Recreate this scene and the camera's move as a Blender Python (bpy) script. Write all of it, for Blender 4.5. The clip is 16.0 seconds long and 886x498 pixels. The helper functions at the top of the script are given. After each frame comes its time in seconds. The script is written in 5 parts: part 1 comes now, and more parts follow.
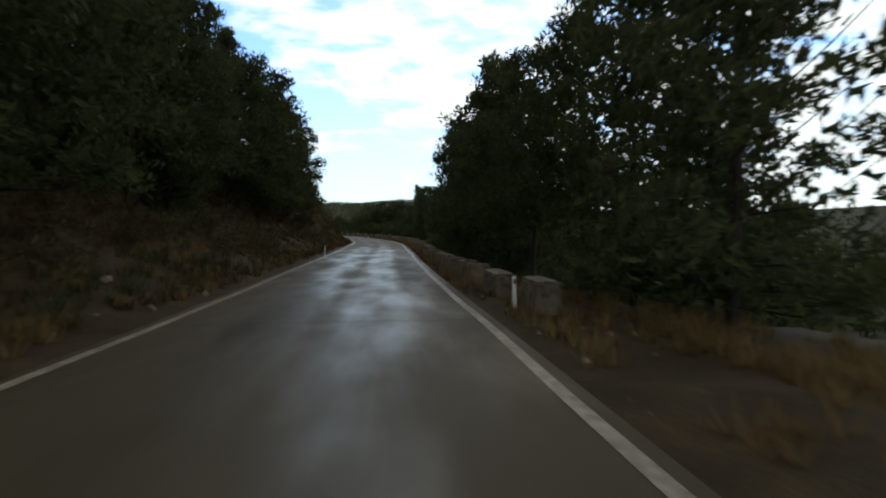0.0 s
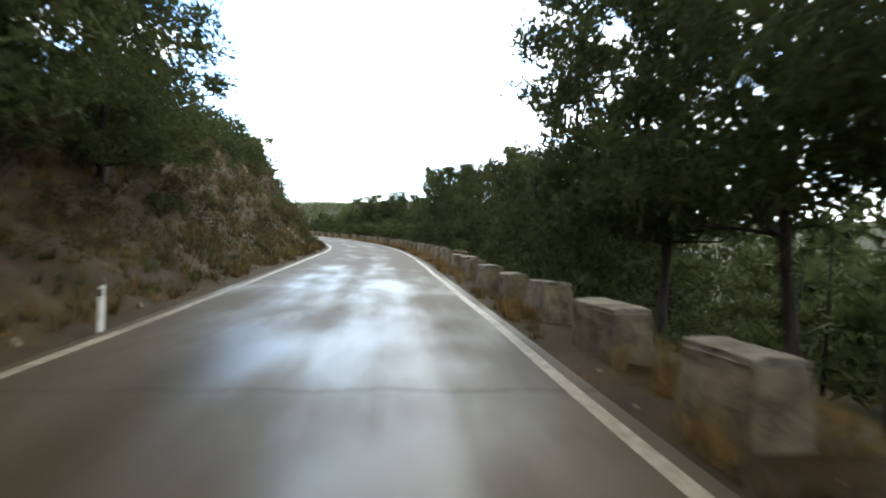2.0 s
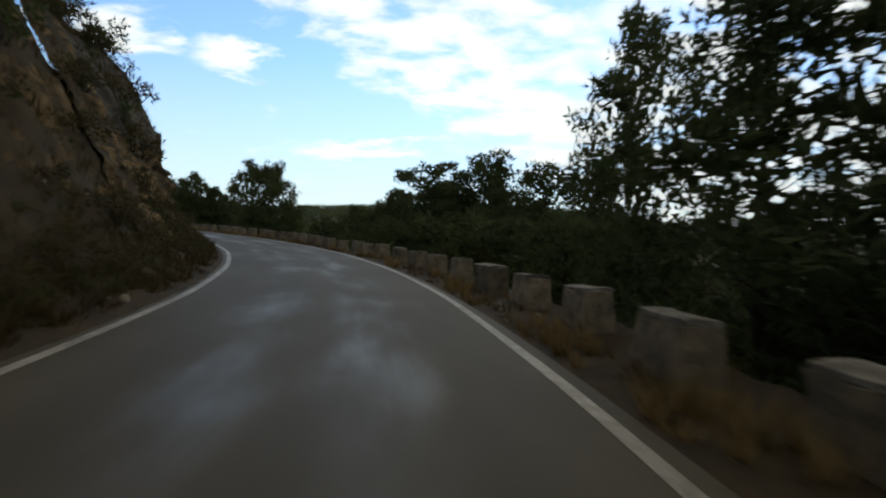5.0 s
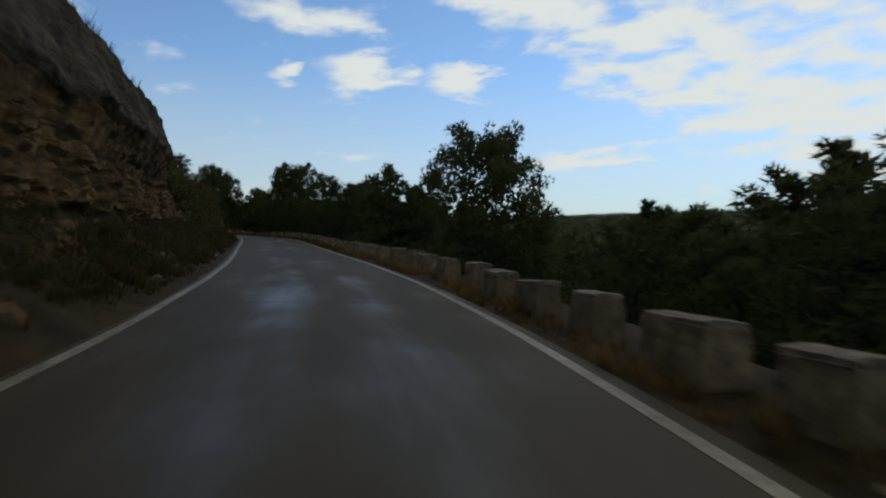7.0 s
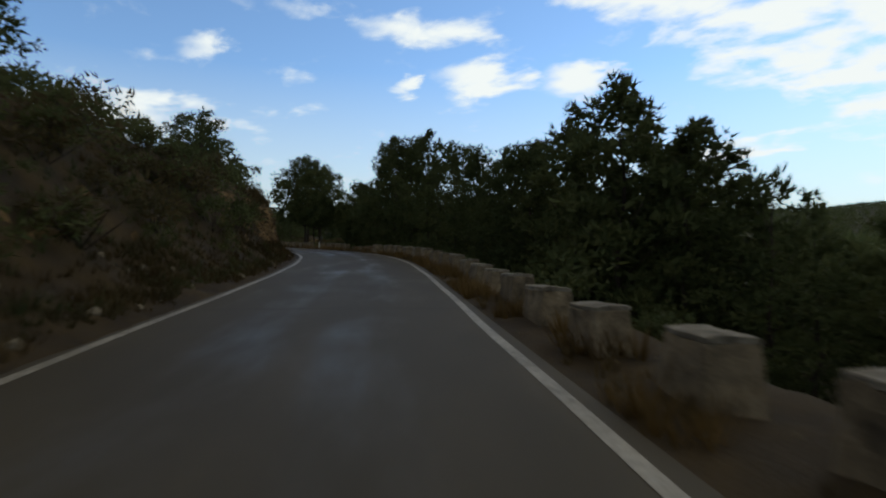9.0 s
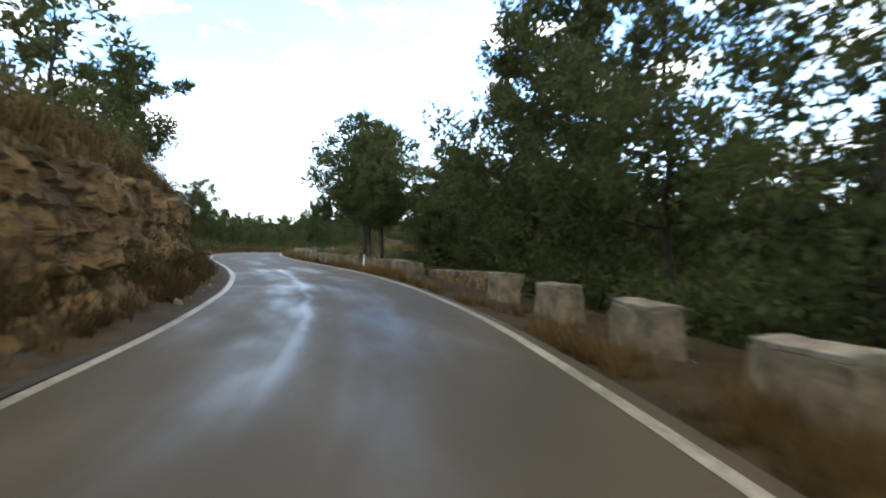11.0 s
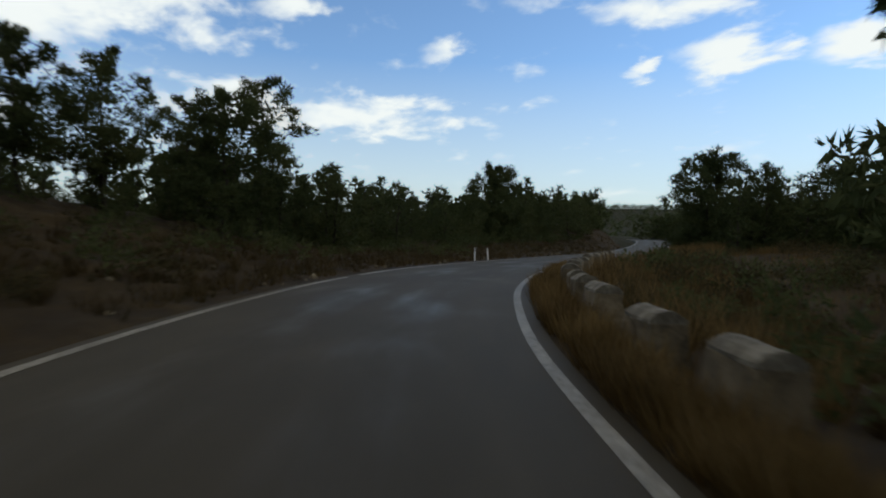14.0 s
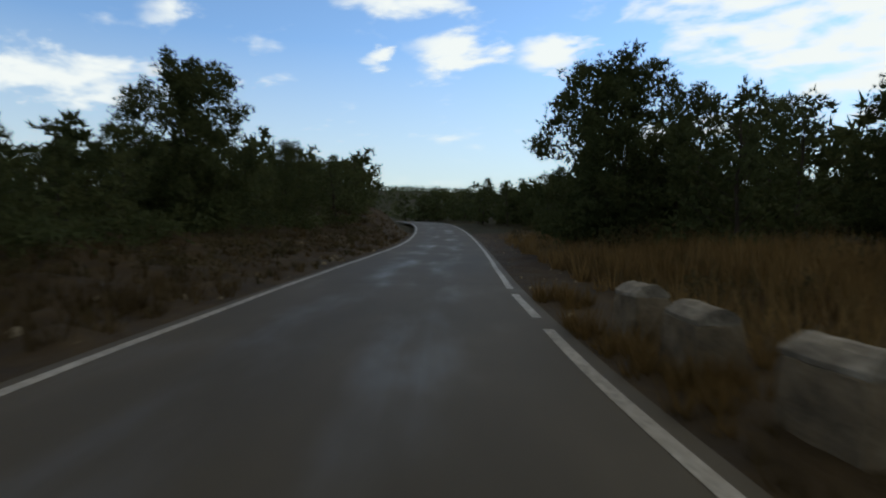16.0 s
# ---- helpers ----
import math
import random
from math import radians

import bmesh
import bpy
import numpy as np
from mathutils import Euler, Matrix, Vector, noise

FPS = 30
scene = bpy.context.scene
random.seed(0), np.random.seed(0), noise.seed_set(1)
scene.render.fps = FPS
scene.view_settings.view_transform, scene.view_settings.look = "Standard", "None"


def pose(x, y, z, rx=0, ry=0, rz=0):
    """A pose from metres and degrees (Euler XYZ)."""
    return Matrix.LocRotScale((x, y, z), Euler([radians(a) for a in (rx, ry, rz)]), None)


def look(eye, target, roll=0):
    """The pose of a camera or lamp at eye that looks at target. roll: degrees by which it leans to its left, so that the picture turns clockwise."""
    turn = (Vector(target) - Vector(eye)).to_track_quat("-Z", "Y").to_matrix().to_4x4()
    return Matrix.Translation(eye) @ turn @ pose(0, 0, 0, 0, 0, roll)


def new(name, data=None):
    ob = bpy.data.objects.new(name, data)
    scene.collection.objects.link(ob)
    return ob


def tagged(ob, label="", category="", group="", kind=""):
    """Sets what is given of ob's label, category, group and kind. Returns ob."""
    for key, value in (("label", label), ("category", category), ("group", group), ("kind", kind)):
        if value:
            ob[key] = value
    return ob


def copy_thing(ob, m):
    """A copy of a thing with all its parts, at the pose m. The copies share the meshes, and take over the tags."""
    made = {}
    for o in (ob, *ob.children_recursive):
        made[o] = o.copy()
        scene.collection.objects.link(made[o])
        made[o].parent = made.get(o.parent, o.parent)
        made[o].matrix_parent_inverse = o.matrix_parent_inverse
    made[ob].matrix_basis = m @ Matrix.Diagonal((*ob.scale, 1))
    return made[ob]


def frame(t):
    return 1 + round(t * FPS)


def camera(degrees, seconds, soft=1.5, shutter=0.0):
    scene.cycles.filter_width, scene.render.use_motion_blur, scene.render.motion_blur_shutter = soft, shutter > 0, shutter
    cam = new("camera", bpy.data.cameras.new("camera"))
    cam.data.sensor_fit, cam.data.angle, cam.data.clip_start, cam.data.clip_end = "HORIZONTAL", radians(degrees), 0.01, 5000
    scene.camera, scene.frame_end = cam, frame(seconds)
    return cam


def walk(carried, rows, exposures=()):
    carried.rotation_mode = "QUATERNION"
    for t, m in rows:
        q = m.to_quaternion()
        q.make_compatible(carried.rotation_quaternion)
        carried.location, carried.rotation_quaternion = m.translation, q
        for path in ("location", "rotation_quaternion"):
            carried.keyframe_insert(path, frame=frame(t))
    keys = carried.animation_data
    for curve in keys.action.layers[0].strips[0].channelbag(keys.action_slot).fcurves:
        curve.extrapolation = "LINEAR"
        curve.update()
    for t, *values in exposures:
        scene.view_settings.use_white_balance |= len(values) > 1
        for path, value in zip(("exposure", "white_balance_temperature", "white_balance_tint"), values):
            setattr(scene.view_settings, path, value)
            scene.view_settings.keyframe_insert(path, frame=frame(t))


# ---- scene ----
# ---- camera and its drive ----
PATH = [
    (0, 1.039, -0.004, 1.400, -0.90, -4.97, -0.24),
    (0.5, 0.925, 6.945, 1.466, -0.55, -3.83, 0.31),
    (1, 0.713, 13.940, 1.540, -1.03, -4.54, 0.06),
    (1.5, 0.543, 20.967, 1.628, -1.02, -5.04, 0.08),
    (2, 0.492, 28.170, 1.743, -0.55, -5.60, 1.36),
    (2.5, 0.595, 35.469, 1.883, -0.41, -5.56, 1.22),
    (3, 0.602, 42.902, 2.029, -0.64, -5.23, 1.04),
    (3.2, 0.641, 45.945, 2.089, -0.73, -5.09, 0.79),
    (3.7, 0.479, 53.606, 2.235, -0.78, -4.25, 1.12),
    (4.2, 0.257, 61.344, 2.361, -0.85, -3.22, 1.44),
    (4.7, -0.110, 69.161, 2.483, -0.57, -1.18, 1.76),
    (5.3, -1.044, 78.621, 2.690, -0.06, 3.75, 2.15),
    (5.5, -1.511, 81.784, 2.775, -0.07, 5.93, 1.91),
    (6, -3.777, 89.589, 3.035, 0.19, 11.38, 1.94),
    (6.5, -6.674, 97.103, 3.353, 0.26, 17.03, 1.64),
    (7, -10.230, 104.227, 3.677, 0.17, 23.11, 1.55),
    (7.5, -14.346, 110.819, 3.982, -0.19, 27.87, 1.07),
    (8, -18.763, 117.046, 4.257, 0.26, 32.16, 0.96),
    (8.5, -23.489, 122.931, 4.501, 0.31, 33.97, 0.57),
    (9, -28.281, 128.700, 4.738, 0.51, 35.22, 0.29),
    (9.2, -30.232, 131.026, 4.836, 0.35, 35.72, -0.01),
    (9.7, -35.378, 136.651, 5.092, 0.54, 36.14, 0.09),
    (10.2, -40.582, 142.324, 5.376, 0.82, 37.34, 0.19),
    (10.7, -46.016, 147.914, 5.688, 0.86, 40.78, 0.29),
    (11.3, -53.156, 154.160, 6.012, 0.38, 47.87, 0.41),
    (11.5, -55.752, 156.018, 6.100, 0.22, 50.30, 0.86),
    (12, -62.711, 160.204, 6.307, 0.66, 55.49, 1.29),
    (12.5, -69.907, 163.891, 6.517, 0.45, 59.89, 0.84),
    (13, -77.240, 167.127, 6.731, 0.56, 61.98, 0.31),
    (13.5, -84.466, 170.266, 6.952, 0.40, 61.08, 0.52),
    (14, -91.277, 173.757, 7.166, -0.59, 57.60, 1.32),
    (14.5, -97.521, 177.617, 7.352, -0.78, 51.89, 0.13),
    (15, -103.298, 182.121, 7.499, -0.60, 45.19, 0.17),
    (15.5, -108.275, 187.257, 7.573, -1.00, 39.25, -0.39),
    (16, -112.891, 192.674, 7.595, -2.00, 32.33, 0.54),
]
LEVELS = [(0, -0.55), (0.5, 0.5), (1, 1.1), (1.5, 1.38), (2, 1.4), (2.5, 0.9), (3.0, 0.32), (3.2, 0.1), (4.2, -0.44), (5.3, -0.88), (5.7, -1.12), (6.2, -1.28), (7.0, -1.26), (8.0, -0.95), (8.5, -0.45), (9.0, -0.95), (9.2, -0.9), (10.2, 0.37), (11.3, 1.3), (11.7, 1.17), (12.0, 1.05), (12.5, 0.05), (13.0, -0.05), (13.5, -0.7), (14, -0.95), (16, -0.95)]
EXPOSURE = [(t, stops, 7650, 5) for t, stops in LEVELS]
cam = camera(75.4, 16.0, soft=2.0, shutter=0.25)
walk(cam, [(t, pose(x, y, z, 90 + pitch, 0, yaw) @ pose(0, 0, 0, 0, 0, roll)) for t, x, y, z, pitch, yaw, roll in PATH], EXPOSURE)


# ---- node helpers ----
def nodes_of(tree):
    tree.nodes.clear()

    def add(kind, *links, **values):
        n = tree.nodes.new(kind)
        if "operation" in values:
            n.operation = values.pop("operation")
        if "data_type" in values:
            n.data_type = values.pop("data_type")
        if "blend_type" in values:
            n.blend_type = values.pop("blend_type")
        if "interpolation_type" in values:
            n.interpolation_type = values.pop("interpolation_type")
        for key, value in values.items():
            n.inputs[key].default_value = value
        for socket, source in links:
            tree.links.new(source, n.inputs[socket])
        return n

    return add


def ramp(add, source, stops):
    n = add("ShaderNodeValToRGB", (0, source))
    band = n.color_ramp.elements
    while len(band) < len(stops):
        band.new(0.5)
    for e, (at, colour) in zip(band, stops):
        e.position = at
        e.color = (*colour, 1) if len(colour) == 3 else colour
    return n.outputs[0]


def grey(v):
    return (v, v, v)


# ---- world: blue sky with broken cloud, thicker towards the sun ----
SUN_AZ, SUN_EL = radians(20), radians(34)  # to the right of +y
world = bpy.data.worlds.new("sky")
scene.world = world
world.use_nodes = True
add = nodes_of(world.node_tree)
sky = add("ShaderNodeTexSky")
sky.sky_type, sky.sun_disc, sky.sun_elevation, sky.sun_rotation = "NISHITA", False, SUN_EL, SUN_AZ
sky.altitude, sky.air_density, sky.dust_density, sky.ozone_density = 600.0, 1.0, 0.15, 3.0
coord = add("ShaderNodeTexCoord")
split = add("ShaderNodeSeparateXYZ", (0, coord.outputs["Generated"]))
up = add("ShaderNodeMath", (0, split.outputs[2]), operation="MAXIMUM")
up.inputs[1].default_value = 0.0
lift = add("ShaderNodeMath", (0, up.outputs[0]), operation="ADD")
lift.inputs[1].default_value = 0.16
px = add("ShaderNodeMath", (0, split.outputs[0]), (1, lift.outputs[0]), operation="DIVIDE")
py = add("ShaderNodeMath", (0, split.outputs[1]), (1, lift.outputs[0]), operation="DIVIDE")
flat_at = add("ShaderNodeCombineXYZ", (0, px.outputs[0]), (1, py.outputs[0]))
flat = add("ShaderNodeMapping", ("Vector", flat_at.outputs[0]), Rotation=(0, 0, 0.5), Scale=(0.8, 1.0, 1.0))
cloud = add("ShaderNodeTexNoise", ("Vector", flat.outputs[0]), Scale=2.6, Detail=10.0, Roughness=0.55, Distortion=0.3)
ripple = add("ShaderNodeTexNoise", ("Vector", flat.outputs[0]), Scale=6.0, Detail=7.0, Roughness=0.55, Distortion=0.2)
tree_l = world.node_tree.links


def sums(kind, first, second):
    """Two sockets or numbers joined by one operation."""
    n = add("ShaderNodeMath", operation=kind)
    for k, v in enumerate((first, second)):
        if isinstance(v, (int, float)):
            n.inputs[k].default_value = v
        else:
            tree_l.new(v, n.inputs[k])
    return n.outputs[0]


def between(source, low, high, at_low=0.0, at_high=1.0):
    n = add("ShaderNodeMapRange", (0, source), interpolation_type="SMOOTHSTEP")
    for k, v in enumerate((low, high, at_low, at_high)):
        n.inputs[k + 1].default_value = v
    return n.outputs[0]


# bearing to the left of +y and height over the horizon, in degrees
bearing = sums("MULTIPLY", sums("ARCTAN2", sums("MULTIPLY", split.outputs[0], -1.0), split.outputs[1]), 57.3)
height_over = sums("MULTIPLY", sums("ARCSINE", split.outputs[2], 0.0), 57.3)
place = add("ShaderNodeCombineXYZ", (0, bearing), (1, height_over))
shaken = add("ShaderNodeVectorMath", (0, ripple.outputs["Color"]), operation="MULTIPLY_ADD")
shaken.inputs[1].default_value = (9.0, 5.0, 0.0)
tree_l.new(place.outputs[0], shaken.inputs[2])
# the deck to the right, its lower edge rising leftwards, broken by ripples into rows of small puffs
edge = sums("SUBTRACT", height_over, sums("MULTIPLY", bearing, 0.5))
deck = between(edge, 6.0, 15.0)
deck = sums("MULTIPLY", deck, between(bearing, 40.0, 22.0))
deck = sums("MULTIPLY", deck, between(bearing, -110.0, -60.0, 0.75, 1.0))
grain_of = sums("ADD", sums("MULTIPLY", cloud.outputs[0], 0.55), sums("MULTIPLY", ripple.outputs[0], 0.6))
fluff = sums("MULTIPLY", sums("SUBTRACT", grain_of, 0.575), 2.3)
total = sums("ADD", sums("SUBTRACT", sums("MULTIPLY", deck, 0.56), 0.16), fluff)
# single clouds: bearing, height, half length, half depth, weight
for a, e, w, d, much in ((31.5, 17.3, 5.0, 2.2, 1.0), (21.4, 16.6, 4.0, 2.0, 1.05), (39.0, 16.2, 2.2, 1.4, 0.9), (38.0, 21.6, 9.0, 1.9, 0.75), (9.0, 9.0, 8.0, 1.1, 0.9),
                         (72.0, 12.4, 19.0, 2.6, 1.0), (95.0, 22.0, 20.0, 8.0, 1.1), (73.0, 21.2, 4.5, 1.4, 0.8), (58.0, 18.5, 2.6, 1.4, 0.6), (48.0, 22.5, 5.0, 1.6, 0.6)):
    off = add("ShaderNodeVectorMath", (0, shaken.outputs[0]), operation="SUBTRACT")
    off.inputs[1].default_value = (a + 4.5, e + 2.5, 0.0)
    scaled = add("ShaderNodeVectorMath", (0, off.outputs[0]), operation="MULTIPLY")
    scaled.inputs[1].default_value = (1 / w, 1 / d, 0.0)
    size = add("ShaderNodeVectorMath", (0, scaled.outputs[0]), operation="LENGTH")
    puff = sums("MULTIPLY", between(size.outputs["Value"], 1.35, 0.1), much * 0.5)
    total = sums("MAXIMUM", total, sums("ADD", puff, sums("MULTIPLY", fluff, 0.7)))
# behind the camera the cover is broken and even
rear = sums("ADD", fluff, 0.3)
total = sums("MAXIMUM", total, sums("MULTIPLY", rear, between(split.outputs[1], 0.15, -0.25)))
high = add("ShaderNodeMapRange", (0, split.outputs[2]), interpolation_type="SMOOTHSTEP")
high.inputs[1].default_value, high.inputs[2].default_value = 0.4, 0.75
high.inputs[3].default_value, high.inputs[4].default_value = 0.0, 0.9
soft_mask = add("ShaderNodeMapRange", (0, total), interpolation_type="SMOOTHSTEP")
soft_mask.inputs[1].default_value, soft_mask.inputs[2].default_value = 0.08, 0.5
haze = add("ShaderNodeMapRange", (0, split.outputs[2]))
haze.inputs[1].default_value, haze.inputs[2].default_value = 0.3, 0.03
haze.inputs[3].default_value, haze.inputs[4].default_value = 0.0, 0.85
blue = add("ShaderNodeVectorMath", (0, sky.outputs[0]), operation="MULTIPLY")
blue.inputs[1].default_value = (1.75, 2.15, 2.6)
pale = add("ShaderNodeMix", (0, haze.outputs[0]), (6, blue.outputs[0]), data_type="RGBA")
pale.inputs[7].default_value = (7.6, 8.7, 9.6, 1)
white = add("ShaderNodeMix", (0, soft_mask.outputs[0]), (6, pale.outputs[2]), data_type="RGBA")
white.inputs[7].default_value = (10.8, 12.2, 14.2, 1)
# a grey deck closes over towards the zenith
grey_deck = add("ShaderNodeMix", (0, high.outputs[0]), (6, white.outputs[2]), data_type="RGBA")
grey_deck.inputs[7].default_value = (4.7, 4.4, 3.9, 1)
back = add("ShaderNodeBackground", (0, grey_deck.outputs[2]), Strength=0.15)
add("ShaderNodeOutputWorld", (0, back.outputs[0]))

sun = new("sun", bpy.data.lights.new("sun", "SUN"))
sun.data.energy, sun.data.angle, sun.data.color = 0.35, radians(18), (1.0, 0.93, 0.82)
toward = Vector((math.sin(SUN_AZ) * math.cos(SUN_EL), math.cos(SUN_AZ) * math.cos(SUN_EL), math.sin(SUN_EL)))
sun.matrix_world = look(toward * 200, (0, 0, 0))


# ---- materials ----
def material(name, stops, scale=3.0, fine=30.0, rough=(0.75, 0.95), bump=0.3, reach=0.02, metal=0.0, vary=0.0, island=False, spec=0.4, stretch=(1, 1, 1)):
    """A weathered surface: patches at one scale, grain at another, relief from both; vary: how far alike pieces differ."""
    m = bpy.data.materials.new(name)
    m.use_nodes = True
    add = nodes_of(m.node_tree)
    where = add("ShaderNodeNewGeometry")
    at = add("ShaderNodeVectorMath", (0, where.outputs["Position"]), operation="MULTIPLY")
    at.inputs[1].default_value = stretch
    patch = add("ShaderNodeTexNoise", ("Vector", at.outputs[0]), Scale=scale, Detail=6.0, Roughness=0.6)
    grain = add("ShaderNodeTexNoise", ("Vector", at.outputs[0]), Scale=fine, Detail=4.0, Roughness=0.65)
    mix = add("ShaderNodeMath", (0, grain.outputs[0]), (2, patch.outputs[0]), operation="MULTIPLY_ADD")
    mix.inputs[1].default_value = 0.45
    low = add("ShaderNodeMath", (0, mix.outputs[0]), operation="SUBTRACT")
    low.inputs[1].default_value = 0.22
    colour = ramp(add, low.outputs[0], stops)
    if vary:
        chance = where.outputs["Random Per Island"] if island else add("ShaderNodeObjectInfo").outputs["Random"]
        scaled = add("ShaderNodeMapRange", (0, chance))
        scaled.inputs[3].default_value, scaled.inputs[4].default_value = 1 - vary, 1 + vary
        times = add("ShaderNodeVectorMath", (0, colour), (1, scaled.outputs[0]), operation="MULTIPLY")
        colour = times.outputs[0]
    gloss = add("ShaderNodeMapRange", (0, patch.outputs[0]))
    gloss.inputs[3].default_value, gloss.inputs[4].default_value = rough
    relief = add("ShaderNodeBump", ("Height", mix.outputs[0]), Strength=bump, Distance=reach)
    bsdf = add("ShaderNodeBsdfPrincipled", ("Base Color", colour), ("Roughness", gloss.outputs[0]), ("Normal", relief.outputs[0]), Metallic=metal)
    bsdf.inputs["Specular IOR Level"].default_value = spec
    add("ShaderNodeOutputMaterial", (0, bsdf.outputs[0]))
    return m


def asphalt_material():
    """Worn asphalt after rain: grey-brown binder, smoother damp wheel tracks, shallow wet places on two stretches."""
    m = bpy.data.materials.new("asphalt")
    m.use_nodes = True
    add = nodes_of(m.node_tree)
    where = add("ShaderNodeUVMap")
    where.uv_map = "across_along"
    sep = add("ShaderNodeSeparateXYZ", (0, where.outputs[0]))
    long = add("ShaderNodeVectorMath", (0, where.outputs[0]), operation="MULTIPLY")
    long.inputs[1].default_value = (1.0, 0.3, 1.0)
    blotch = add("ShaderNodeTexNoise", ("Vector", long.outputs[0]), Scale=0.9, Detail=5.0, Roughness=0.5, Distortion=0.15)
    streak_at = add("ShaderNodeVectorMath", (0, where.outputs[0]), operation="MULTIPLY")
    streak_at.inputs[1].default_value = (3.0, 0.08, 1.0)
    streak = add("ShaderNodeTexNoise", ("Vector", streak_at.outputs[0]), Scale=1.0, Detail=4.0, Roughness=0.6, Distortion=0.3)
    broad = add("ShaderNodeTexNoise", ("Vector", where.outputs[0]), Scale=0.22, Detail=3.0)
    grit = add("ShaderNodeTexNoise", ("Vector", where.outputs[0]), Scale=70.0, Detail=3.0, Roughness=0.7)
    # wheel tracks at fixed distances from the middle
    dist = add("ShaderNodeMath", (0, sep.outputs[0]), operation="ABSOLUTE")
    off = add("ShaderNodeMath", (0, dist.outputs[0]), operation="SUBTRACT")
    off.inputs[1].default_value = 0.8
    square = add("ShaderNodeMath", (0, off.outputs[0]), (1, off.outputs[0]), operation="MULTIPLY")
    track = add("ShaderNodeMapRange", (0, square.outputs[0]), interpolation_type="SMOOTHSTEP")
    track.inputs[1].default_value, track.inputs[2].default_value = 0.0, 0.7
    track.inputs[3].default_value, track.inputs[4].default_value = 0.2, 0.0
    damp = add("ShaderNodeMath", (0, blotch.outputs[0]), (1, track.outputs[0]), operation="ADD")
    damp2 = add("ShaderNodeMath", (0, broad.outputs[0]), (2, damp.outputs[0]), operation="MULTIPLY_ADD")
    damp2.inputs[1].default_value = 0.5
    damp3 = add("ShaderNodeMath", (0, streak.outputs[0]), (2, damp2.outputs[0]), operation="MULTIPLY_ADD")
    damp3.inputs[1].default_value = 0.18
    # two stretches still hold water
    rain = []
    for centre, reach, amount in ((26.0, 30.0, 0.28), (114.0, 8.0, 0.1), (184.5, 14.0, 0.16)):
        gap = add("ShaderNodeMath", (0, sep.outputs[1]), operation="SUBTRACT")
        gap.inputs[1].default_value = centre
        size = add("ShaderNodeMath", (0, gap.outputs[0]), operation="ABSOLUTE")
        hold = add("ShaderNodeMapRange", (0, size.outputs[0]), interpolation_type="SMOOTHSTEP")
        hold.inputs[1].default_value, hold.inputs[2].default_value = reach * 0.5, reach
        hold.inputs[3].default_value, hold.inputs[4].default_value = amount, 0.0
        rain.append(hold.outputs[0])
    some = add("ShaderNodeMath", (0, rain[0]), (1, rain[1]), operation="ADD")
    held = add("ShaderNodeMath", (0, some.outputs[0]), (1, rain[2]), operation="ADD")
    seam_at = add("ShaderNodeVectorMath", (0, where.outputs[0]), operation="MULTIPLY")
    seam_at.inputs[1].default_value = (0.0, 0.55, 0.0)
    sway = add("ShaderNodeTexNoise", ("Vector", seam_at.outputs[0]), Scale=1.0, Detail=3.0)
    bend = add("ShaderNodeMath", (0, sway.outputs[0]), (2, sep.outputs[0]), operation="MULTIPLY_ADD")
    bend.inputs[1].default_value = -0.5
    gap_to = add("ShaderNodeMath", (0, bend.outputs[0]), operation="ADD")
    gap_to.inputs[1].default_value = 0.75
    far_off = add("ShaderNodeMath", (0, gap_to.outputs[0]), operation="ABSOLUTE")
    seam = add("ShaderNodeMapRange", (0, far_off.outputs[0]), interpolation_type="SMOOTHSTEP")
    seam.inputs[1].default_value, seam.inputs[2].default_value = 0.02, 0.15
    seam.inputs[3].default_value, seam.inputs[4].default_value = 1.0, 0.0
    seam_wet = add("ShaderNodeMath", (0, seam.outputs[0]), (1, rain[2]), operation="MULTIPLY")
    damp_s = add("ShaderNodeMath", (0, damp3.outputs[0]), (1, seam_wet.outputs[0]), operation="ADD")
    damp4 = add("ShaderNodeMath", (0, damp_s.outputs[0]), (1, held.outputs[0]), operation="ADD")
    wet = add("ShaderNodeMapRange", (0, damp4.outputs[0]), interpolation_type="SMOOTHSTEP")
    wet.inputs[1].default_value, wet.inputs[2].default_value = 0.9, 1.5
    tone = add("ShaderNodeMath", (0, grit.outputs[0]), (2, blotch.outputs[0]), operation="MULTIPLY_ADD")
    tone.inputs[1].default_value = 0.5
    # joints across the road where one length of surface meets the next
    jag = add("ShaderNodeTexNoise", ("Vector", where.outputs[0]), Scale=1.6, Detail=4.0, Roughness=0.6)
    along = add("ShaderNodeMath", (0, jag.outputs[0]), (2, sep.outputs[1]), operation="MULTIPLY_ADD")
    along.inputs[1].default_value = 0.5
    crack = None
    for at in (9.3, 15.5, 24.8, 33.2, 46.4, 52.0, 60.2, 75.5, 93.0, 116.2, 128.6, 147.0, 166.3, 192.4, 208.8, 233.5, 258.0):
        gap = add("ShaderNodeMath", (0, along.outputs[0]), operation="SUBTRACT")
        gap.inputs[1].default_value = at + 0.25
        size = add("ShaderNodeMath", (0, gap.outputs[0]), operation="ABSOLUTE")
        if crack:
            size = add("ShaderNodeMath", (0, size.outputs[0]), (1, crack.outputs[0]), operation="MINIMUM")
        crack = size
    joint = add("ShaderNodeMapRange", (0, crack.outputs[0]), interpolation_type="SMOOTHSTEP")
    joint.inputs[1].default_value, joint.inputs[2].default_value = 0.01, 0.09
    joint.inputs[3].default_value, joint.inputs[4].default_value = 0.38, 0.0
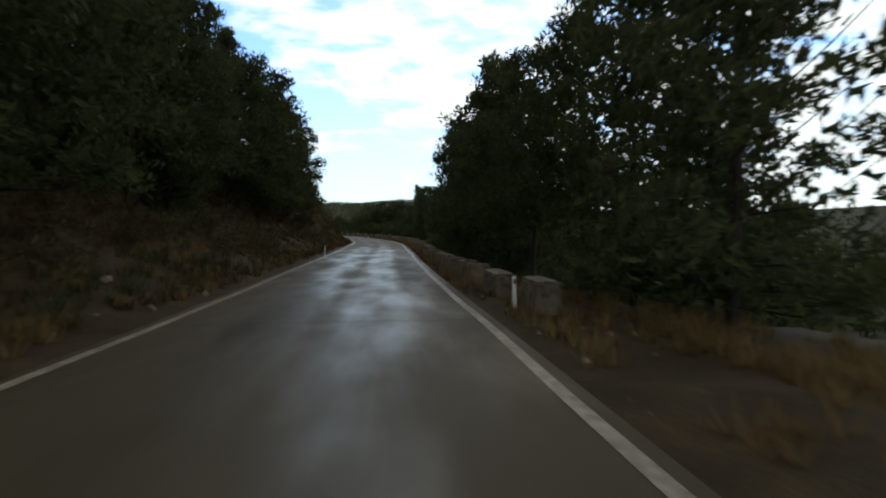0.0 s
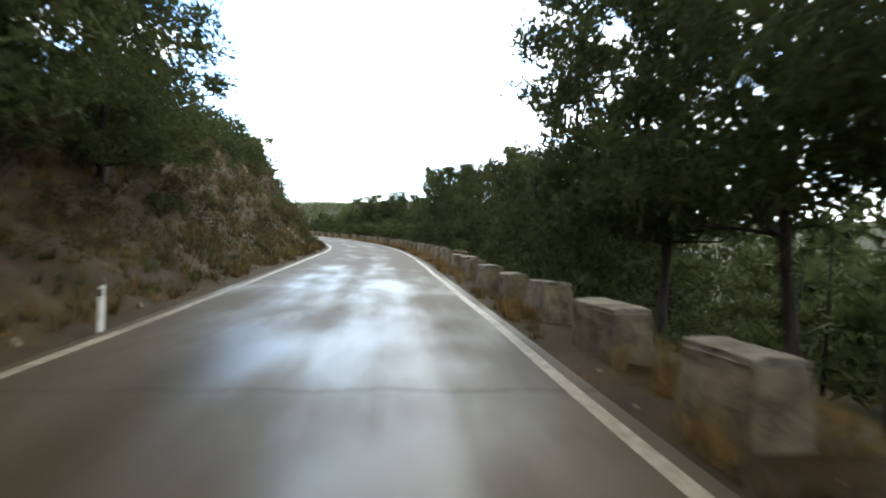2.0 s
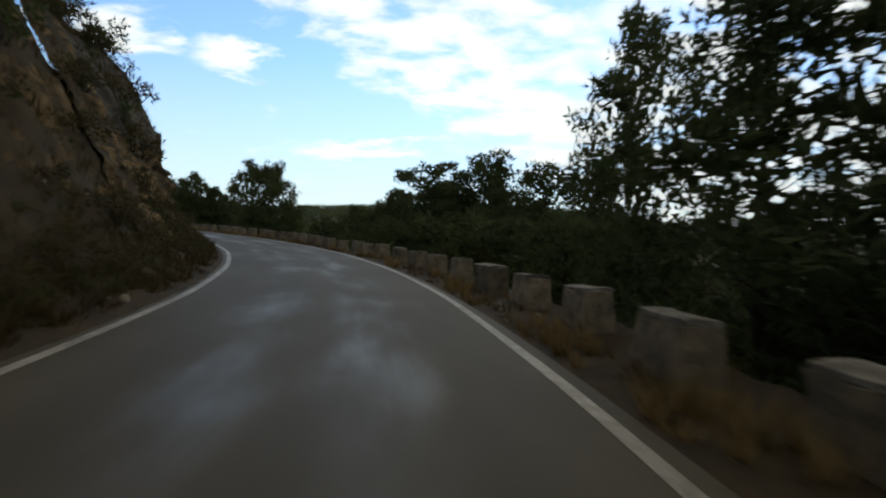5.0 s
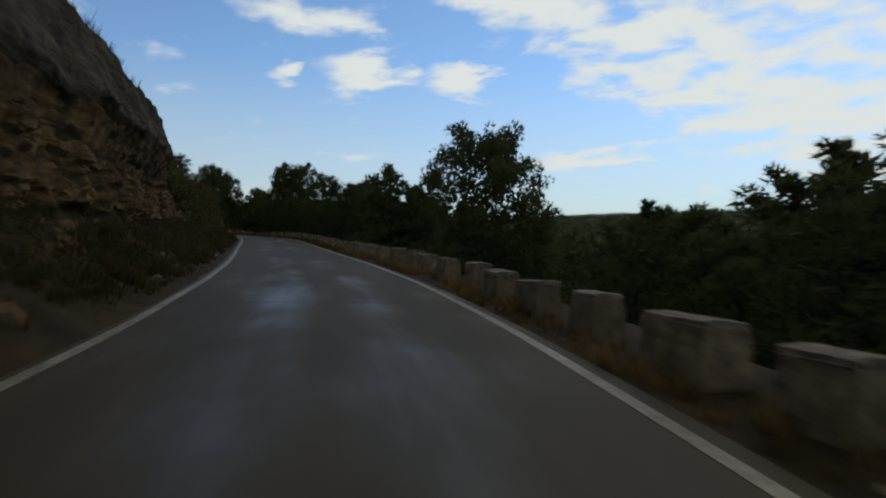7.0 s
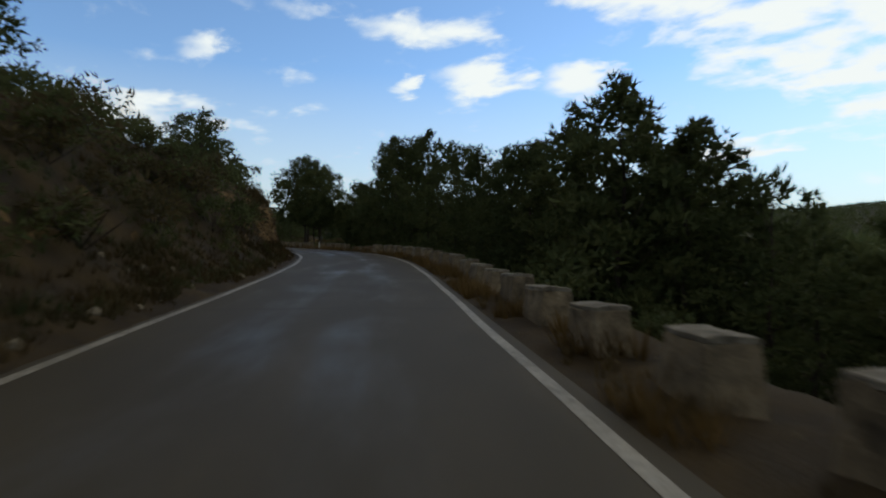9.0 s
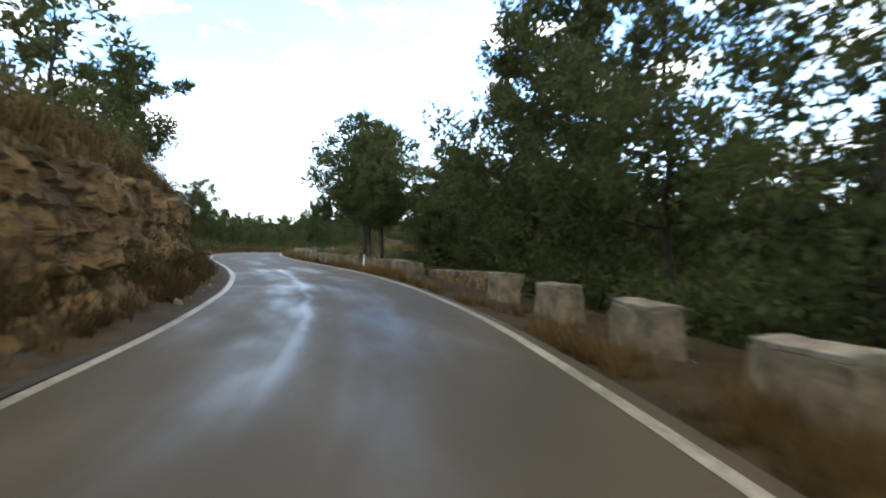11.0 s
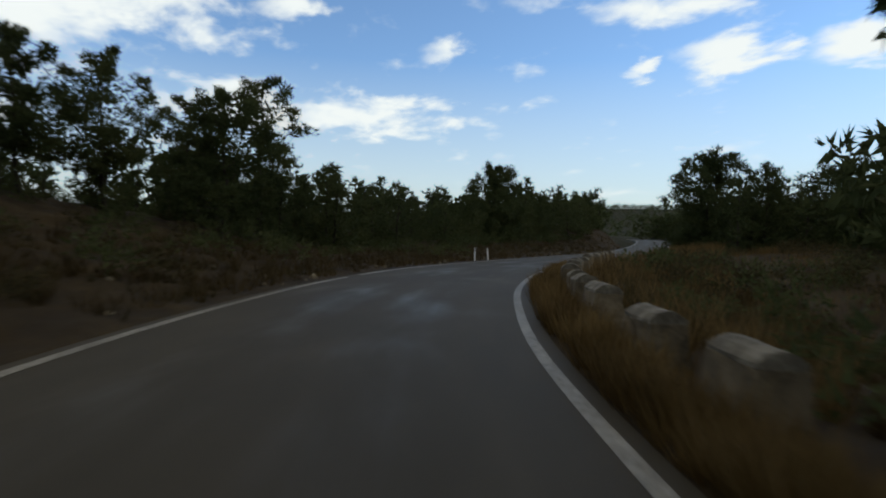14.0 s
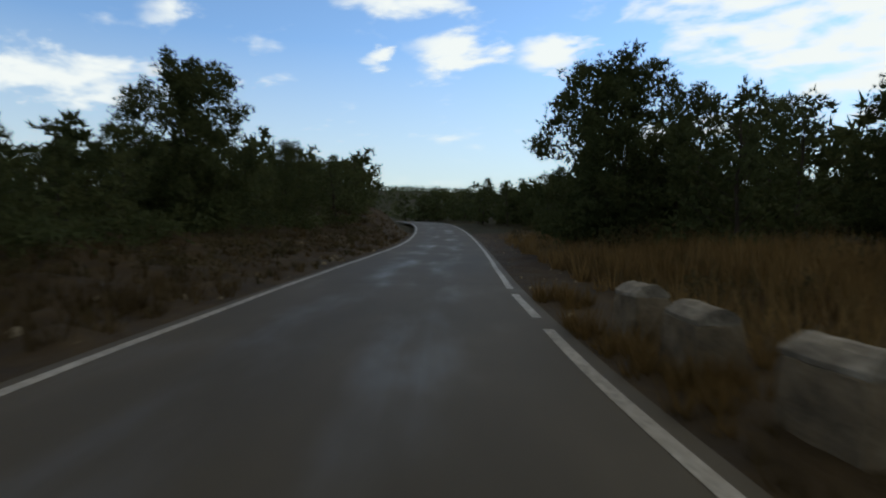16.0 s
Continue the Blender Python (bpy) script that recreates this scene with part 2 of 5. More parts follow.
    sealed = add("ShaderNodeMath", (0, joint.outputs[0]), operation="MULTIPLY")
    sealed.inputs[1].default_value = -0.5
    dry_wet = add("ShaderNodeMath", (0, wet.outputs[0]), (1, sealed.outputs[0]), operation="ADD")
    dry_wet.use_clamp = True
    colour = ramp(add, tone.outputs[0], [(0.35, (0.031, 0.0255, 0.015)), (0.75, (0.047, 0.039, 0.0245)), (1.0, (0.065, 0.054, 0.036))])
    damped = add("ShaderNodeMix", (0, wet.outputs[0]), (6, colour), data_type="RGBA", blend_type="MULTIPLY")
    damped.inputs[7].default_value = (0.8, 0.8, 0.8, 1)
    lined = add("ShaderNodeMix", (0, joint.outputs[0]), (6, damped.outputs[2]), data_type="RGBA", blend_type="MULTIPLY")
    lined.inputs[7].default_value = (0.3, 0.3, 0.3, 1)
    gloss = add("ShaderNodeMapRange", (0, dry_wet.outputs[0]))
    gloss.inputs[3].default_value, gloss.inputs[4].default_value = 0.68, 0.3
    relief = add("ShaderNodeBump", ("Height", tone.outputs[0]), Strength=0.35, Distance=0.006)
    bsdf = add("ShaderNodeBsdfPrincipled", ("Base Color", lined.outputs[2]), ("Roughness", gloss.outputs[0]), ("Normal", relief.outputs[0]))
    bsdf.inputs["Specular IOR Level"].default_value = 0.22
    add("ShaderNodeOutputMaterial", (0, bsdf.outputs[0]))
    return m


def paint_material():
    """White road paint, dirty and worn through to the asphalt here and there."""
    m = bpy.data.materials.new("road_paint")
    m.use_nodes = True
    add = nodes_of(m.node_tree)
    where = add("ShaderNodeNewGeometry")
    worn = add("ShaderNodeTexNoise", ("Vector", where.outputs["Position"]), Scale=9.0, Detail=7.0, Roughness=0.75)
    dirt = add("ShaderNodeTexNoise", ("Vector", where.outputs["Position"]), Scale=0.7, Detail=4.0)
    both = add("ShaderNodeMath", (0, dirt.outputs[0]), (2, worn.outputs[0]), operation="MULTIPLY_ADD")
    both.inputs[1].default_value = 0.5
    colour = ramp(add, both.outputs[0], [(0.5, (0.05, 0.045, 0.035)), (0.68, (0.15, 0.138, 0.11)), (0.95, (0.34, 0.32, 0.275))])
    bsdf = add("ShaderNodeBsdfPrincipled", ("Base Color", colour), Roughness=0.55)
    add("ShaderNodeOutputMaterial", (0, bsdf.outputs[0]))
    return m


def rock_material(name, stops):
    """Bedded sandstone: flat-lying beds, dark runs of lichen and water, broken grain."""
    m = bpy.data.materials.new(name)
    m.use_nodes = True
    add = nodes_of(m.node_tree)
    where = add("ShaderNodeNewGeometry")
    beds_at = add("ShaderNodeVectorMath", (0, where.outputs["Position"]), operation="MULTIPLY")
    beds_at.inputs[1].default_value = (0.35, 0.35, 3.2)
    beds = add("ShaderNodeTexNoise", ("Vector", beds_at.outputs[0]), Scale=1.0, Detail=7.0, Roughness=0.6, Distortion=0.5)
    runs_at = add("ShaderNodeVectorMath", (0, where.outputs["Position"]), operation="MULTIPLY")
    runs_at.inputs[1].default_value = (1.3, 1.3, 0.16)
    runs = add("ShaderNodeTexNoise", ("Vector", runs_at.outputs[0]), Scale=1.0, Detail=5.0, Roughness=0.6)
    grain = add("ShaderNodeTexNoise", ("Vector", where.outputs["Position"]), Scale=9.0, Detail=10.0, Roughness=0.75)
    mix = add("ShaderNodeMath", (0, grain.outputs[0]), (2, beds.outputs[0]), operation="MULTIPLY_ADD")
    mix.inputs[1].default_value = 0.5
    colour = ramp(add, mix.outputs[0], stops)
    stain = ramp(add, runs.outputs[0], [(0.4, (0.35, 0.34, 0.34)), (0.58, (1, 1, 1))])
    stained = add("ShaderNodeMix", (6, colour), (7, stain), data_type="RGBA", blend_type="MULTIPLY")
    stained.inputs[0].default_value = 1.0
    relief = add("ShaderNodeBump", ("Height", mix.outputs[0]), Strength=0.9, Distance=0.18)
    bsdf = add("ShaderNodeBsdfPrincipled", ("Base Color", stained.outputs[2]), ("Normal", relief.outputs[0]), Roughness=0.92)
    bsdf.inputs["Specular IOR Level"].default_value = 0.2
    add("ShaderNodeOutputMaterial", (0, bsdf.outputs[0]))
    return m


def leaf_material(name, a, b, c):
    """Needles: colour differs from tuft to tuft and tree to tree; a little light comes through."""
    m = bpy.data.materials.new(name)
    m.use_nodes = True
    add = nodes_of(m.node_tree)
    where = add("ShaderNodeNewGeometry")
    info = add("ShaderNodeObjectInfo")
    puff = add("ShaderNodeTexNoise", ("Vector", where.outputs["Position"]), Scale=0.9, Detail=3.0)
    part_sum = add("ShaderNodeMath", (0, where.outputs["Random Per Island"]), (2, puff.outputs[0]), operation="MULTIPLY_ADD")
    part_sum.inputs[1].default_value = 0.24
    all_sum = add("ShaderNodeMath", (0, info.outputs["Random"]), (2, part_sum.outputs[0]), operation="MULTIPLY_ADD")
    all_sum.inputs[1].default_value = 0.3
    colour = ramp(add, all_sum.outputs[0], [(0.36, a), (0.72, b), (1.0, c)])
    bsdf = add("ShaderNodeBsdfPrincipled", ("Base Color", colour), Roughness=0.7)
    bsdf.inputs["Specular IOR Level"].default_value = 0.1
    thin = add("ShaderNodeBsdfTranslucent", (0, colour))
    mix = add("ShaderNodeMixShader", (1, bsdf.outputs[0]), (2, thin.outputs[0]))
    mix.inputs[0].default_value = 0.4
    add("ShaderNodeOutputMaterial", (0, mix.outputs[0]))
    return m


ASPHALT, PAINT = asphalt_material(), paint_material()
PATCHED = material("gutter_asphalt", [(0.3, (0.026, 0.025, 0.024)), (0.7, (0.045, 0.043, 0.04))], 2.0, 60, (0.8, 0.95), 0.3, 0.006, spec=0.1)
SOIL = material("reddish_soil", [(0.25, (0.012, 0.008, 0.0035)), (0.45, (0.024, 0.0155, 0.0055)), (0.65, (0.041, 0.0268, 0.0095)), (0.85, (0.078, 0.054, 0.022))], 1.1, 16, (0.8, 0.97), 0.8, 0.06, spec=0.2)
SCRUBLAND = material("scrubland", [(0.25, (0.012, 0.015, 0.006)), (0.5, (0.023, 0.024, 0.01)), (0.68, (0.038, 0.032, 0.015)), (0.88, (0.07, 0.052, 0.027))], 0.35, 7, (0.85, 1), 0.9, 0.15, spec=0.15)
ROCK = rock_material("sandstone", [(0.35, (0.028, 0.017, 0.008)), (0.6, (0.092, 0.056, 0.023)), (0.88, (0.19, 0.122, 0.054))])
CAPROCK = rock_material("weathered_grey_caprock", [(0.35, (0.02, 0.016, 0.012)), (0.6, (0.048, 0.039, 0.028)), (0.88, (0.1, 0.083, 0.06))])
MASONRY = material("old_mortared_stone", [(0.3, (0.045, 0.036, 0.024)), (0.45, (0.105, 0.084, 0.055)), (0.58, (0.145, 0.114, 0.074)), (0.8, (0.215, 0.177, 0.124))], 3.4, 34, (0.8, 0.97), 0.8, 0.03, vary=0.18, spec=0.25)
CAPSTONE = material("lichen_grey_capstone", [(0.3, (0.055, 0.048, 0.036)), (0.5, (0.125, 0.11, 0.085)), (0.72, (0.24, 0.22, 0.18))], 4.0, 28, (0.75, 0.95), 0.7, 0.02, vary=0.15, spec=0.3)
MORTAR = material("ochre_earth_mortar", [(0.3, (0.05, 0.032, 0.014)), (0.55, (0.12, 0.075, 0.032)), (0.8, (0.2, 0.14, 0.07))], 3.0, 25, (0.85, 1), 0.8, 0.03, spec=0.15)
POST_WHITE = material("weathered_white_plastic", [(0.25, (0.5, 0.49, 0.45)), (0.6, (0.74, 0.73, 0.7))], 5, 40, (0.4, 0.6), 0.1, 0.004)
POST_DARK = material("black_reflector_band", [(0.3, (0.02, 0.02, 0.02)), (0.7, (0.05, 0.05, 0.05))], 5, 40, (0.3, 0.5), 0.1, 0.003)
BARK = material("pine_bark", [(0.25, (0.014, 0.011, 0.009)), (0.5, (0.036, 0.028, 0.022)), (0.75, (0.082, 0.066, 0.054))], 3, 22, (0.85, 1), 1.0, 0.03, vary=0.2, stretch=(1, 1, 0.3), spec=0.15)
NEEDLES = leaf_material("pine_needles", (0.029, 0.04, 0.0165), (0.055, 0.07, 0.028), (0.085, 0.097, 0.038))
SHRUB = leaf_material("shrub_leaves", (0.024, 0.023, 0.011), (0.052, 0.045, 0.021), (0.09, 0.07, 0.033))
STRAW = leaf_material("dry_grass", (0.06, 0.038, 0.014), (0.125, 0.08, 0.03), (0.2, 0.135, 0.058))
RUST = leaf_material("rusty_grass", (0.037, 0.0225, 0.0095), (0.072, 0.045, 0.0185), (0.12, 0.079, 0.034))
DRY = leaf_material("dry_stalks", (0.028, 0.02, 0.009), (0.056, 0.039, 0.018), (0.105, 0.076, 0.036))
STONE = material("loose_stone", [(0.25, (0.09, 0.072, 0.05)), (0.6, (0.2, 0.17, 0.12)), (0.85, (0.36, 0.32, 0.25))], 4, 30, (0.8, 0.97), 0.7, 0.02, vary=0.25, spec=0.25)


# ---- the road's line: bend and slope along its length, in metres from the start ----
KAPPA = [0.0043, 0.0032, 0.0022, 0.0011, -0.0002, -0.0010, -0.0005, 0.0005, 0.0009, 0.0009, 0.0027, 0.0069, 0.0116, 0.0145, 0.0158, 0.0145, 0.0109, 0.0073, 0.0036, 0.0004, -0.0009, 0.0014, 0.0074, 0.0126, 0.0140, 0.0130, 0.0108, 0.0037, -0.0078, -0.0178, -0.0198, -0.0161, -0.0129, -0.0090, -0.0036, -0.0003, 0.0009, 0.0015, 0.0023, 0.0029, 0.0030, 0.0025, 0.0060, 0.0110, 0.0130, 0.0130, 0.0120, 0.0100, 0.0100]
GRADE = [0.006, 0.009, 0.012, 0.020, 0.020, 0.014, 0.026, 0.042, 0.039, 0.031, 0.033, 0.042, 0.025, 0.026, 0.029, 0.022, 0.002, 0.009, 0.010, 0.028, 0.045, 0.045, 0.030, 0.010, 0.000]
STEP, BEGIN, END, HALF = 0.5, -16.0, 372.0, 2.555
RS = np.arange(BEGIN, END + STEP, STEP)
_bend = np.interp(RS, BEGIN + 8 * np.arange(len(KAPPA)), KAPPA)
_slope = np.interp(RS, BEGIN + 16 * np.arange(len(GRADE)), GRADE)
_zero = int(-BEGIN / STEP)
RT = np.cumsum(_bend) * STEP
RT -= RT[_zero]
RX, RY, RZ = (np.cumsum(v) * STEP for v in (-np.sin(RT), np.cos(RT), _slope))
RX, RY, RZ = RX - RX[_zero], RY - RY[_zero], RZ - RZ[_zero]


def spot(s, o, h=0.0):
    """The place s metres along the road, o to the right of its middle, h over it."""
    a = np.interp(s, RS, RT)
    return Vector((float(np.interp(s, RS, RX) + np.cos(a) * o), float(np.interp(s, RS, RY) + np.sin(a) * o), float(np.interp(s, RS, RZ) + h)))


def heading(s):
    return math.degrees(float(np.interp(s, RS, RT)))


# cross-sections: how the land rises or falls away from the road's edge, (away, height) outwards
LEFT = [
    (-16, [(2.7, -0.03), (3.6, 0.1), (5, 0.8), (6.2, 1.4), (7.5, 1.9), (9.5, 2.3), (13, 3), (30, 5)]),
    (25, [(2.7, -0.03), (3.6, 0.15), (5, 1.0), (6.2, 2.0), (7.6, 3.0), (9.5, 3.9), (13, 5.3), (30, 9)]),
    (50, [(2.7, -0.03), (3.8, 0.15), (5.3, 1.3), (6.3, 2.6), (7.3, 3.8), (8.5, 5.0), (11, 6.2), (30, 10)]),
    (80, [(2.7, -0.03), (4.3, 0.4), (5.3, 1.7), (6.4, 3.2), (7.4, 4.7), (8.5, 6.8), (10.5, 8.6), (30, 12)]),
    (98, [(2.7, -0.03), (4.0, 0.5), (5.0, 1.9), (5.3, 3.2), (5.5, 4.6), (6.5, 6.6), (9.5, 8.8), (30, 12)]),
    (110, [(2.7, -0.03), (4.1, 0.6), (5.1, 1.8), (5.2, 3.2), (5.1, 4.4), (6.0, 6.4), (9.0, 8.4), (30, 12)]),
    (121, [(2.7, -0.03), (4.2, 0.7), (5.2, 1.5), (5.3, 2.9), (4.6, 3.9), (5.5, 6.0), (8.0, 7.4), (30, 11)]),
    (130, [(2.7, -0.03), (4.2, 0.6), (5.2, 1.4), (5.5, 2.8), (4.7, 3.8), (5.1, 5.3), (8.5, 6.4), (30, 10)]),
    (132.5, [(2.7, -0.03), (4.2, 0.6), (5.2, 1.4), (5.6, 2.8), (6.2, 3.9), (7.4, 5.2), (10, 6.2), (30, 10)]),
    (155, [(2.7, -0.03), (3.8, 0.2), (5, 1.2), (6, 2.4), (7, 3.6), (8.3, 4.7), (11, 5.6), (30, 8)]),
    (168, [(2.7, -0.03), (3.5, 0.1), (4.0, 0.8), (4.3, 1.8), (4.5, 2.8), (5.0, 3.4), (8, 4.1), (30, 6.5)]),
    (188, [(2.7, -0.03), (3.5, 0.1), (4.0, 0.8), (4.3, 1.7), (4.5, 2.7), (5.0, 3.3), (8, 4.0), (30, 6.5)]),
    (197, [(2.7, -0.03), (3.5, 0.1), (4.2, 0.7), (4.6, 1.5), (4.9, 2.2), (5.5, 2.7), (9, 3.5), (30, 6.3)]),
    (204, [(2.7, -0.03), (3.5, 0.05), (4.3, 0.5), (4.7, 1.1), (5.1, 1.6), (6.3, 2.0), (10, 3.2), (30, 6.8)]),
    (210, [(2.7, -0.03), (3.5, 0.05), (4.5, 0.3), (5.5, 0.6), (7, 1.3), (9, 2.2), (13, 4.0), (30, 7.5)]),
    (226, [(2.7, -0.03), (3.5, 0.0), (4.5, 0.15), (6, 0.4), (8, 0.8), (10, 1.4), (14, 2.9), (30, 5.8)]),
    (246, [(2.7, -0.03), (3.5, 0.0), (4.5, 0.0), (6, 0.05), (8, 0.15), (10, 0.35), (14, 0.8), (30, 2)]),
    (285, [(2.7, -0.03), (3.5, 0.0), (4.5, 0.2), (6, 0.5), (8, 1.0), (10, 1.4), (14, 1.8), (30, 2)]),
    (300, [(2.7, -0.03), (3.5, 0.1), (4.3, 0.8), (5, 1.6), (6.2, 2.3), (8, 2.8), (12, 3.2), (30, 4)]),
    (372, [(2.7, -0.03), (3.5, 0.0), (4.5, 0.2), (6, 0.6), (8, 1.0), (10, 1.3), (14, 1.8), (30, 3)]),
]
RIGHT = [
    (-16, [(2.7, -0.03), (3.6, -0.02), (4.6, -0.05), (6, -0.1), (8, -0.25), (11, -0.5), (15, -0.8), (30, -1.5)]),
    (12, [(2.7, -0.03), (3.6, -0.02), (4.6, -0.05), (6, -0.2), (8, -0.5), (11, -0.9), (15, -1.4), (30, -3)]),
    (30, [(2.7, -0.03), (3.6, -0.02), (4.6, -0.1), (6, -0.7), (8, -1.6), (11, -2.6), (15, -3.6), (30, -6)]),
    (90, [(2.7, -0.03), (3.8, -0.02), (5.2, -0.1), (6.4, -0.9), (8, -2.0), (11, -3.4), (15, -5.0), (30, -9)]),
    (140, [(2.7, -0.03), (3.8, -0.02), (5.0, -0.1), (6.4, -0.9), (8, -2.0), (11, -3.2), (15, -4.8), (30, -8)]),
    (176, [(2.7, -0.03), (3.8, -0.02), (5.6, -0.1), (6.6, -0.6), (8, -1.3), (11, -2.2), (15, -3.2), (30, -4)]),
    (200, [(2.7, -0.03), (3.6, -0.02), (4.8, -0.1), (6, -0.5), (8, -1.0), (11, -1.6), (15, -1.7), (30, -0.5)]),
    (228, [(2.7, -0.03), (3.4, -0.02), (4.4, -0.1), (6, -0.4), (8, -0.8), (11, -0.9), (15, -0.7), (30, 0)]),
    (252, [(2.7, -0.03), (3.4, -0.02), (4.6, -0.02), (6, 0.1), (8, 0.35), (11, 0.6), (15, 0.8), (30, 1.2)]),
    (372, [(2.7, -0.03), (3.4, -0.02), (4.6, 0.0), (6, 0.1), (8, 0.2), (11, 0.4), (15, 0.7), (30, 1.5)]),
]


def section(table, s):
    """The cross-section at s, as rows of (away, height)."""
    at = np.array([row[0] for row in table], float)
    shapes = np.array([row[1] for row in table], float)
    s = np.atleast_1d(s)
    return np.stack([np.stack([np.interp(s, at, shapes[:, k, c]) for c in (0, 1)], -1) for k in range(8)], 1)


def land(s, o):
    """The land's height over the road's level at one place beside it."""
    shape = section(LEFT if o < 0 else RIGHT, s)[0]
    away = np.maximum.accumulate(shape[:, 0] + np.arange(8) * 1e-3)
    return float(np.interp(abs(o), away, shape[:, 1]))


def mesh_of(name, verts, faces, mat, smooth=False):
    me = bpy.data.meshes.new(name)
    me.from_pydata(verts, [], faces)
    me.materials.append(mat)
    if smooth:
        me.polygons.foreach_set("use_smooth", [True] * len(me.polygons))
    me.update()
    return me


def grid_faces(rows, cols, flip=False):
    f = []
    for i in range(rows - 1):
        for j in range(cols - 1):
            a, b, c, d = i * cols + j, i * cols + j + 1, (i + 1) * cols + j + 1, (i + 1) * cols + j
            f.append((a, d, c, b) if flip else (a, b, c, d))
    return f


def rough_noise(p, size, octaves=4):
    return noise.fractal(Vector(p) / size, 0.9, 2.0, octaves)


# ---- road ----
def road_ribbon(name, mat, across, s0, s1, ds, lift, label, category, sag=None):
    """A strip of the road, with a map of metres across and along."""
    ss = np.arange(s0, s1 + 1e-6, ds)
    verts, coords = [], []
    for s in ss:
        for o in across:
            wave = 0.012 * noise.noise(Vector((o * 0.4, s * 0.12, 3.1)))
            verts.append(spot(s, o, lift + wave - 0.01 * (o / HALF) ** 2))
            coords.append((o, s))
    me = mesh_of(name, verts, grid_faces(len(ss), len(across)), mat, True)
    uv = me.uv_layers.new(name="across_along")
    for loop in me.loops:
        uv.data[loop.index].uv = coords[loop.vertex_index]
    return tagged(new(name, me), label, category, kind="structure")


road_ribbon("road", ASPHALT, [-2.78, -2.72, -2.3, -1.6, -0.8, 0, 0.8, 1.6, 2.3, 2.72, 2.8], BEGIN, END, 1.0, 0.0, "narrow worn grey asphalt road, damp after rain", "road")


def edge_line(side, breaks):
    """The painted edge line, as one mesh of strips, left out where the paint is gone."""
    verts, faces = [], []
    s = BEGIN
    while s < END - 1:
        gone = any(a <= s < b for a, b in breaks)
        if not gone:
            n = len(verts)
            for t in (s, s + 1.0):
                drift = 0.02 * math.sin(t * 0.21 + side) + 0.012 * math.sin(t * 0.9)
                for w in (-0.075, 0.075):
                    o = side * HALF + drift + w
                    wave = 0.012 * noise.noise(Vector((o * 0.4, t * 0.12, 3.1)))
                    verts.append(spot(t, o, 0.005 + wave - 0.01 * (o / HALF) ** 2))
            faces.append((n, n + 1, n + 3, n + 2))
        s += 1.0
    me = mesh_of("edge_line", verts, faces, PAINT)
    return tagged(new("edge_line", me), "continuous white painted edge line, dirty and worn", "road marking", kind="structure")


edge_line(1, [(252, 253), (256, 257)])
edge_line(-1, [(231, 232)])


# dark asphalt gutter under the rock wall
def gutter(s0, s1):
    ss, verts = np.arange(s0, s1, 0.5), []
    for s in ss:
        fade = min((s - s0) / 4, (s1 - s) / 4, 1)
        for o, h in ((-2.66, 0.004), (-2.8, -0.01), (-2.95, -0.03), (-3.1, -0.02), (-3.2 - 0.25 * fade, 0.06)):
            verts.append(spot(s, o, h + 0.006 + 0.012 * noise.noise(Vector((s * 1.3, o * 4, 0)))))
    me = mesh_of("gutter", verts, grid_faces(len(ss), 5, True), PATCHED, True)
    tagged(new("gutter", me), "shallow dark asphalt gutter below the rock wall", "gutter", kind="structure")


gutter(166, 202)


